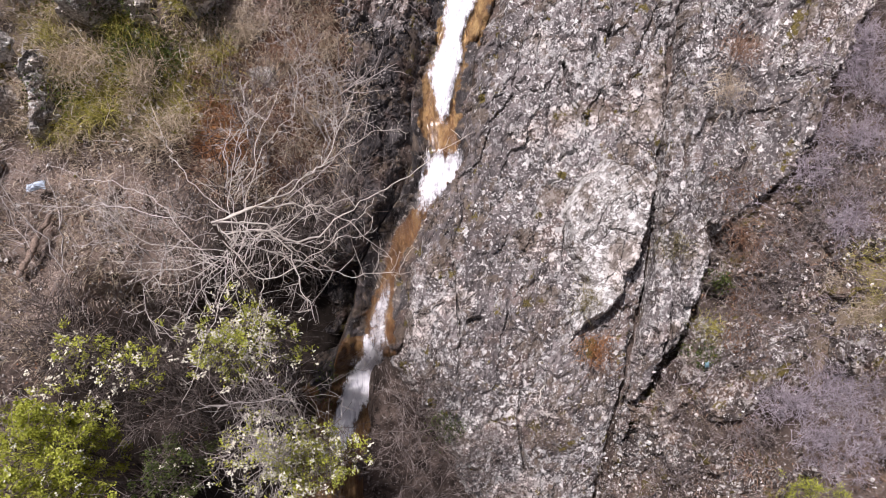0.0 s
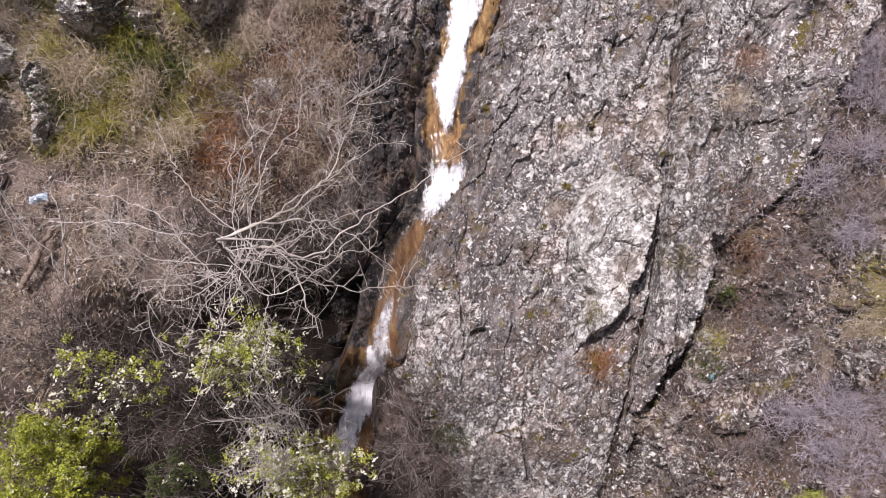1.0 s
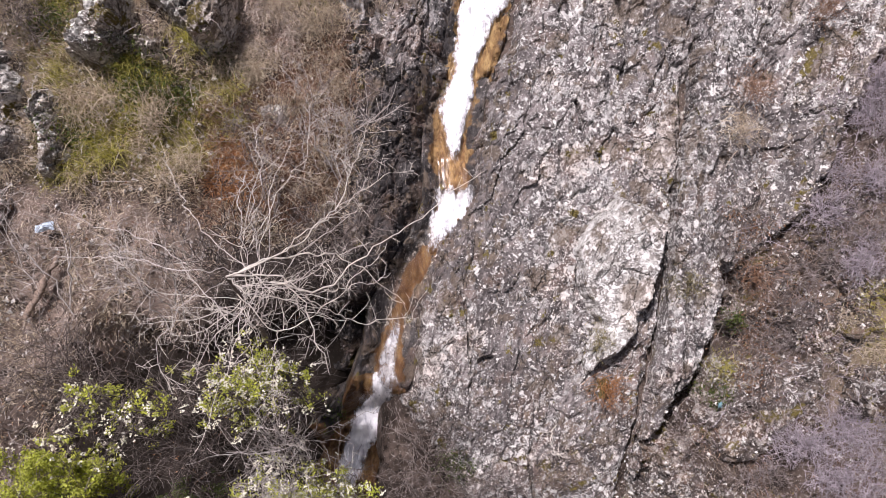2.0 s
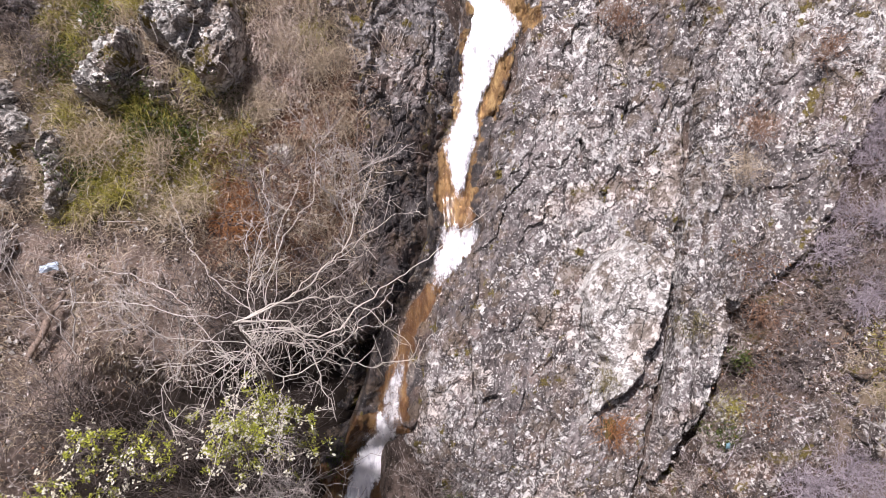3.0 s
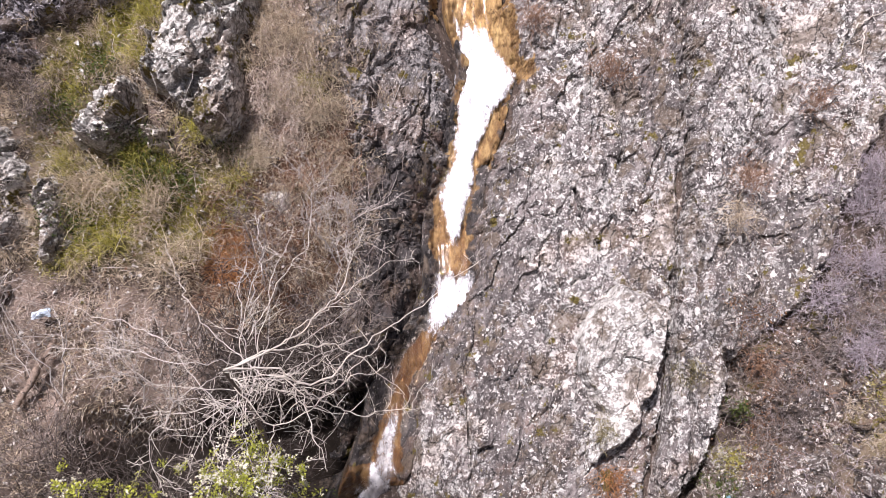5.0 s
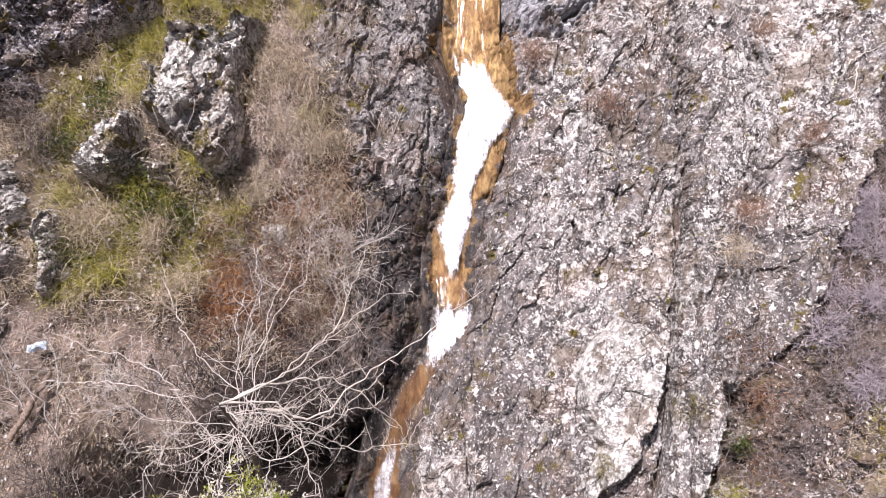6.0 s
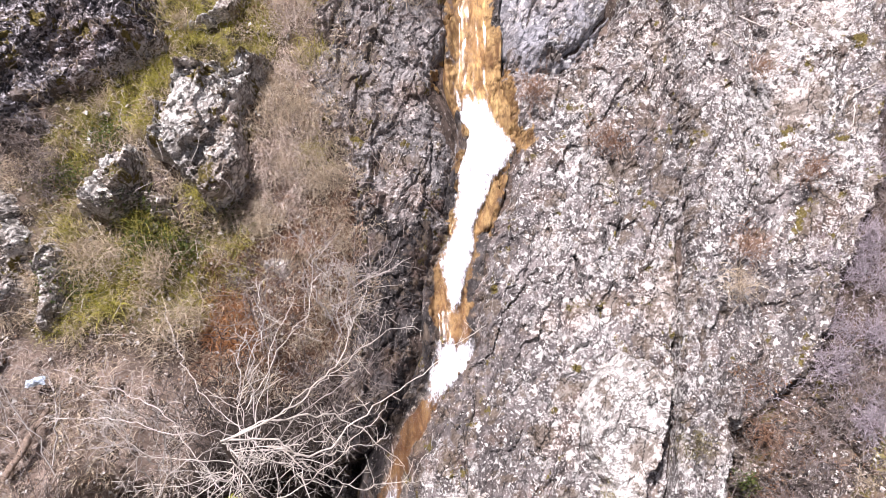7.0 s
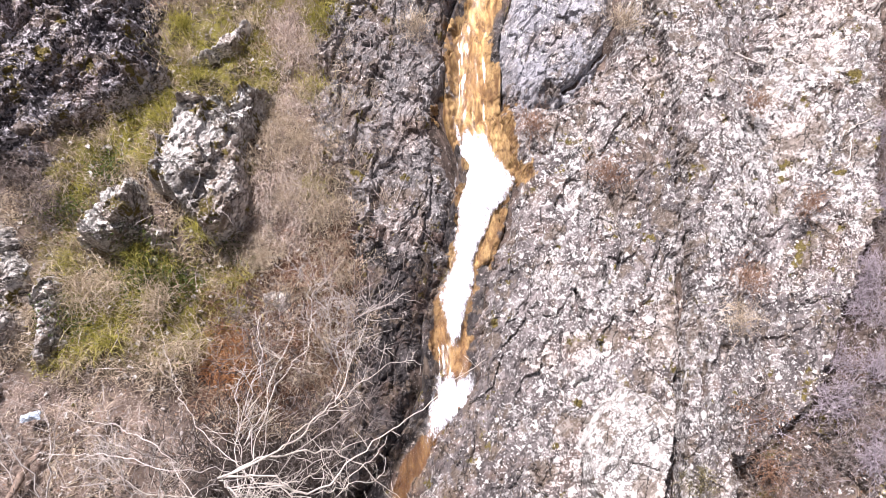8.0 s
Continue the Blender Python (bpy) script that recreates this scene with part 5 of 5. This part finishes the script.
# ---- shrubs ----
def shrub(name, base, centre, size, stems, counts, lengths, material, label, r, category="shrub", group="", leafy=None, thick=0.02, fine=0.003, upright=0.2, bend=0.3):
    """Stems from one foot to the crown given by its centre and half sizes, with side twigs in up to three orders; leafy: leaves, leaf size, flowers, materials."""
    base, centre = np.array(base, float), np.array(centre, float)
    ob = thing(name, base, label, category, group)
    ends = centre + unit(r.normal(size=(stems, 3))) * np.array(size) * (0.55 + 0.45 * r.random((stems, 1)))
    foot = base + r.normal(size=(stems, 3)) * np.array([0.15, 0.15, 0.02])
    t = np.linspace(0, 1, 12)[None, :, None]
    ctrl = (foot + ends) / 2 + UP * upright * np.linalg.norm(ends - foot, axis=1)[:, None] + 0.15 * r.normal(size=(stems, 3))
    lines = (1 - t) ** 2 * foot[:, None] + 2 * t * (1 - t) * ctrl[:, None] + t ** 2 * ends[:, None]
    lines[:, 1:-1] += 0.03 * r.normal(size=(stems, 10, 3))
    radii = np.linspace(thick, thick * 0.3, 12)[None] * (0.6 + 0.6 * r.random((stems, 1)))
    for k in range(min(stems, 5)):
        part("stem", tubes(lines[k:k + 1], radii[k:k + 1], 5), material, ob)
    geos = [tubes(lines[5:], radii[5:], 4)] if stems > 5 else []
    level, rad = lines, radii
    for c, size_of, knots in zip(counts, lengths, (6, 5, 4)):
        level, rad = offshoots(level, rad, c, size_of, r, bend, 0.55, 0.2, knots, 0.25)
        geos.append(tubes(level, np.maximum(rad, fine), 3))
    tagged(part("twig_mass", join(*geos), material, ob), kind="stuff")
    if leafy:
        many, leaf_size, flowers, leaf_mat, flower_mat, share = leafy
        bunch = r.permutation(len(level))[:max(20, int(len(level) * share))]
        at = level[bunch[r.integers(0, len(bunch), many)], r.integers(1, 4, many)] + 0.03 * r.normal(size=(many, 3))
        tagged(part("foliage", leaves(at, np.full(many, leaf_size), r), leaf_mat, ob, "fresh yellow-green leaves", smooth_shade=False), kind="stuff")
        if flowers:
            heads = level[r.integers(0, len(level), flowers), -1] + 0.02 * r.normal(size=(flowers, 3))
            cl = np.repeat(heads, 4, 0) + 0.024 * r.normal(size=(flowers * 4, 3))
            face = unit(r.normal(size=cl.shape) * 0.6 + UP + np.array([0, 0, 0.6]))
            petals = [leaves(cl, np.full(len(cl), 0.023), r, face, 1.0) for _ in range(3)]
            tagged(part("blossom", join(*petals), flower_mat, ob, "white blossom clusters", smooth_shade=False), kind="stuff")
    return ob


def foot_of(u, v):
    return (u, v, float(soil(np.array(u), np.array(v))))


THICKET = "leafless thicket on the bank"
for u, v, cu, cv, cw, size, stems, mat, label in (
        (-4.9, -0.6, -5.0, 0.7, 2.9, (1.0, 0.7, 0.5), 4, M_GREYTWIG, "tangled grey leafless shrub on the grassy bank"),
        (-6.6, -0.4, -6.7, 0.9, 2.9, (1.1, 0.8, 0.5), 4, M_GREYTWIG, "sparse grey leafless shrub near a plastic bag"),
        (-3.8, -0.6, -3.7, 0.6, 3.2, (1.0, 0.9, 0.9), 14, M_SHADETWIG, "dense brown leafless shrub darkened for shade under the bare tree"),
        # added clump: its dark twigs fill in the shadow below the crown
        (-2.7, -0.8, -2.6, 0.3, 1.9, (0.8, 0.7, 0.6), 11, M_SHADETWIG, "leafless brushwood added dark for the shade under the bare tree"),
        (-3.3, 1.5, -3.2, 2.5, 2.3, (0.45, 0.7, 0.35), 6, M_TWIG, "brown brushwood clump on the bank"),
        (-2.4, 1.9, -2.3, 2.9, 1.7, (0.7, 0.6, 0.4), 6, M_GREYTWIG, "thin grey-brown brushwood above the stream"),
        (-2.2, 0.2, -2.1, 1.2, 1.5, (0.6, 0.6, 0.4), 9, M_TWIG, "thin brown brushwood above the stream"),
        (-3.6, -2.4, -3.4, -1.4, 2.2, (1.0, 0.7, 0.7), 12, M_SHADETWIG, "brown leafless thicket darkened for shade behind the blossom"),
        (-5.3, -2.8, -5.2, -1.6, 3.2, (1.2, 0.9, 0.7), 14, M_SHADETWIG, "brown leafless thicket darkened for shade on the lower bank"),
        (-3.9, -4.2, -3.8, -2.6, 3.0, (1.2, 0.8, 0.6), 16, M_SHADETWIG, "brown leafless thicket darkened for shade on the lower bank"),
        (-4.7, -3.6, -4.5, -2.4, 3.1, (0.8, 0.6, 0.5), 9, M_TWIG, "tangled brown leafless shrub between the blossom"),
        (-3.2, -3.7, -2.9, -2.5, 3.3, (0.8, 0.5, 0.4), 8, M_GREYTWIG, "grey leafless twigs below the blossom"),
        (-6.4, -2.0, -6.5, -1.2, 3.0, (0.9, 0.7, 0.5), 8, M_TWIG, "brown leafless shrub on the lower bank"),
        (-2.3, -4.3, -2.2, -3.2, 2.2, (0.7, 0.6, 0.4), 4, M_TWIG, "brown leafless shrub overhanging the stream"),
        (-0.4, -3.3, -0.3, -2.8, 0.9, (0.7, 0.6, 0.35), 7, M_TWIG, "arching brown brambles beside the stream"),
        (-0.6, -4.3, -0.5, -3.7, 0.9, (0.8, 0.6, 0.35), 7, M_TWIG, "arching brown brambles beside the stream"),
        (0.7, -4.5, 0.7, -3.8, 0.7, (0.7, 0.5, 0.3), 5, M_TWIG, "low brown brambles on the slab"),
        (-0.5, -5.6, -0.3, -4.8, 0.9, (1.1, 0.7, 0.35), 8, M_TWIG, "arching brown brambles beside the stream")):
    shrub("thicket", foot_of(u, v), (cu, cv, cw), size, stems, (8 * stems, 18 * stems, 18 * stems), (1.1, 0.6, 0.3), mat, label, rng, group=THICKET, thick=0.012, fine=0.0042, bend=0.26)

for u, v, size in ((-7.7, 5.3, 0.7), (-8.1, 6.3, 0.7), (-7.2, 4.6, 0.45), (-8.2, 3.9, 0.5)):
    b = foot_of(u, v - 0.2)
    shrub("scrub", b, (u, v, b[2] + 0.35), (size, size * 0.8, 0.25), 9, (60, 150, 190), (0.5, 0.3, 0.18), M_TWIG, "low dark brown scrub below the shaded rocks", rng, group="dark scrub", thick=0.008, fine=0.0035)

HEATH = "heath shrubs beside the slabs"
for u, v, size in ((7.7, 1.2, 0.55), (8.6, 0.9, 0.6), (6.7, -0.3, 0.45), (6.4, -1.0, 0.4), (8.6, -2.4, 0.6), (8.2, -4.5, 0.7),
                   (4.7, -3.2, 0.45), (4.9, -4.5, 0.5), (6.2, -3.7, 0.5), (8.9, 6.3, 0.6), (9.1, 8.3, 0.6), (8.9, 5.0, 0.6), (7.1, 0.4, 0.4)):
    b = foot_of(u, v - 0.2)
    shrub("heath_shrub", b, (u, v, b[2] + 0.30), (size * 1.2, size, 0.2), 10, (60, 150, 190), (0.5, 0.3, 0.18), M_PURPLE if size > 0.62 else M_HEATH, "low mauve-grey leafless heath shrub" if size > 0.62 else "low brown-grey leafless heath shrub", rng, group=HEATH, thick=0.006, fine=0.003, upright=0.1)

for u, v, size in ((7.75, 3.55, 0.6), (8.45, 3.2, 0.65), (8.35, 4.1, 0.6), (7.55, 2.45, 0.5), (8.2, 2.1, 0.5), (7.3, 1.55, 0.35), (7.9, 0.55, 0.35), (6.75, -3.1, 0.5), (7.45, -2.75, 0.55), (8.1, -2.9, 0.6), (7.5, -3.6, 0.55), (8.5, -3.9, 0.6), (8.8, 5.6, 0.5), (8.8, 7.2, 0.5)):
    b = foot_of(u, v - 0.1)
    shrub("heath_shrub", b, (u, v, b[2] + 0.34), (size, size * 0.85, 0.2), 14, (90, 260, 380), (0.5, 0.34, 0.2), M_PURPLE, "soft lilac-grey leafless heath shrub", rng, group=HEATH, thick=0.006, fine=0.0034, upright=0.15)

# ---- blossoming shrubs ----
BLOSSOM = "blossoming shrubs on the lower bank"
shrub("blossom_shrub", foot_of(-3.3, -3.0), (-3.1, -1.45, 3.8), (0.85, 0.6, 0.45), 12, (130, 380, 500), (0.7, 0.4, 0.2), M_TWIG, "round shrub with fresh green leaves and white blossom", rng, group=BLOSSOM, leafy=(6200, 0.038, 380, M_LEAF, M_PETAL, 0.4), thick=0.014)
shrub("blossom_shrub", foot_of(-6.0, -4.6), (-5.7, -3.1, 4.4), (1.0, 0.75, 0.5), 14, (160, 520, 1000), (0.8, 0.45, 0.22), M_TWIG, "bright yellow-green leafy shrub with some white blossom", rng, group=BLOSSOM, leafy=(24000, 0.044, 110, M_LEAF, M_PETAL, 0.55), thick=0.016)
shrub("blossom_shrub", foot_of(-5.4, -3.0), (-5.1, -1.75, 4.1), (0.9, 0.6, 0.4), 10, (90, 260, 420), (0.7, 0.4, 0.2), M_TWIG, "sparse twiggy shrub with tufts of new leaves", rng, group=BLOSSOM, leafy=(2200, 0.042, 110, M_LEAF, M_PETAL, 0.14), thick=0.014)
shrub("blossom_shrub", foot_of(-3.2, -4.8), (-3.0, -3.3, 3.6), (1.0, 0.6, 0.45), 12, (120, 380, 700), (0.7, 0.4, 0.2), M_GREYTWIG, "thin grey shrub dotted with white blossom", rng, group=BLOSSOM, leafy=(2600, 0.036, 170, M_LEAF, M_PETAL, 0.25), thick=0.014)
shrub("blossom_shrub", foot_of(-2.2, -4.6), (-2.0, -3.5, 3.0), (0.6, 0.5, 0.4), 10, (100, 300, 600), (0.6, 0.35, 0.2), M_TWIG, "olive-leaved shrub with cream blossom beside the stream", rng, group=BLOSSOM, leafy=(5200, 0.036, 230, M_LEAF, M_PETAL, 0.4), thick=0.012)
shrub("leafy_shrub", foot_of(-4.7, -4.8), (-4.4, -3.7, 3.3), (0.7, 0.4, 0.3), 9, (70, 220, 420), (0.5, 0.3, 0.16), M_TWIG, "shaded dark green leafy shrub on the lower bank", rng, leafy=(4200, 0.04, 20, M_HERB, M_PETAL, 0.4), thick=0.012)
shrub("leafy_shrub", foot_of(7.2, -5.2), (7.2, -4.7, 0.9), (0.5, 0.4, 0.25), 8, (60, 200, 400), (0.4, 0.25, 0.14), M_TWIG, "small yellow-green leafy shrub in the heath", rng, leafy=(4500, 0.03, 0, M_LEAF, M_PETAL, 0.55), thick=0.01)

# ---- litter and dead wood ----
for points in (((6.1, 9.0), (6.6, 8.75), (7.1, 8.85), (7.5, 8.6)), ((8.3, 7.0), (8.15, 6.5), (8.3, 5.9)), ((5.6, 8.5), (6.1, 8.3), (6.6, 8.35)), ((8.0, 6.9), (8.4, 7.2), (8.9, 7.3)), ((2.0, -2.6), (1.9, -3.0), (2.05, -3.35))):
    flat = resample([(a, b, 0.0) for a, b in points], 16)
    flat[:, :2] += 0.018 * rng.normal(size=(16, 2))
    flat[:, 2] = surface(flat[:, 0].copy(), flat[:, 1].copy()).max() + 0.01
    flat[:, 2] = np.maximum(surface(flat[:, 0].copy(), flat[:, 1].copy()) + 0.015, flat[:, 2] - 0.12)
    lines, radii = flat[None], np.linspace(0.013, 0.006, 16)[None]
    side, side_r = offshoots(lines, radii, 9, 0.3, rng, 0.25, 0.6, 0.0, 6, 0.2)
    fallen = thing("fallen_branch", flat[0], "bleached dead branch lying on the rock", "branch", "fallen branches on the slabs")
    part("stem", tubes(lines, radii, 5), M_BARK, fallen)
    for line, radius in zip(side, np.maximum(side_r, 0.004)):
        part("twig", tubes([line], [radius], 4), M_BARK, fallen)

log_line = resample([(-6.62, 0.66, 2.12), (-6.82, 0.3, 2.12), (-7.02, -0.1, 2.1), (-7.25, -0.5, 2.05)], 24)
log_line[:, :2] += 0.012 * rng.normal(size=(24, 2))
log_geo = tubes([log_line], [np.interp(np.linspace(0, 1, 24), [0, 0.04, 0.5, 0.96, 1], [0.01, 0.045, 0.06, 0.05, 0.01]) * (1 + 0.13 * rng.normal(size=24))], 12)
M_LOG = plant_material("weathered_wood", [(0.25, 0.185, 0.145), (0.32, 0.245, 0.195)], 0.9, 0.0, 0.75)
single("log", log_geo, M_LOG, (-6.9, 0.2, 2.1), "short weathered brown log lying on the bank", "log")


def crumpled(centre, size, seed, n=26):
    """A crumpled sheet of film, folded over itself."""
    a, b = np.meshgrid(np.linspace(-1, 1, n), np.linspace(-1, 1, n))
    r = 0.75 + 0.25 * fbm(a * 1.4, b * 1.4, seed)
    w = 0.45 * (1 - a * a) * (1 - b * b) + 0.45 * np.abs(fbm(a * 2.2, b * 2.2, seed + 1, 4)) + 0.03
    pts = np.stack([centre[0] + size[0] * a * r, centre[1] + size[1] * b * r + 0.2 * size[0] * a, centre[2] + size[2] * w], -1).reshape(-1, 3)
    under = pts - np.array([0, 0, 0.02])
    f, _ = grid_faces(np.ones(a.shape, bool))
    return join((pts, f), (under, f[:, ::-1]))


def film_material(name, colour):
    m, t, b = nodes_of(name)
    n = noise_of(t, coords(t), 14.0, 5, 0.6)
    t.links.new(mix(t, band(t, n, 0.45, 0.6), colour, tuple(c * 0.6 for c in colour)), b.inputs["Base Color"])
    b.inputs["Roughness"].default_value = 0.3
    relief(t, b, n, 0.5, 0.02)
    return m


single("plastic_bag", crumpled((-6.83, 1.05, 2.25), (0.19, 0.09, 0.13), 811), film_material("white_film", (0.62, 0.72, 0.83)), (-6.83, 1.05, 2.2), "crumpled whitish-blue plastic bag caught in the shrub", "litter")
single("plastic_scrap", crumpled((5.2, -2.28, 0.2), (0.045, 0.07, 0.06), 821), film_material("blue_film", (0.13, 0.24, 0.28)), (5.2, -2.28, 0.2), "small turquoise plastic scrap in a rock gap", "litter")
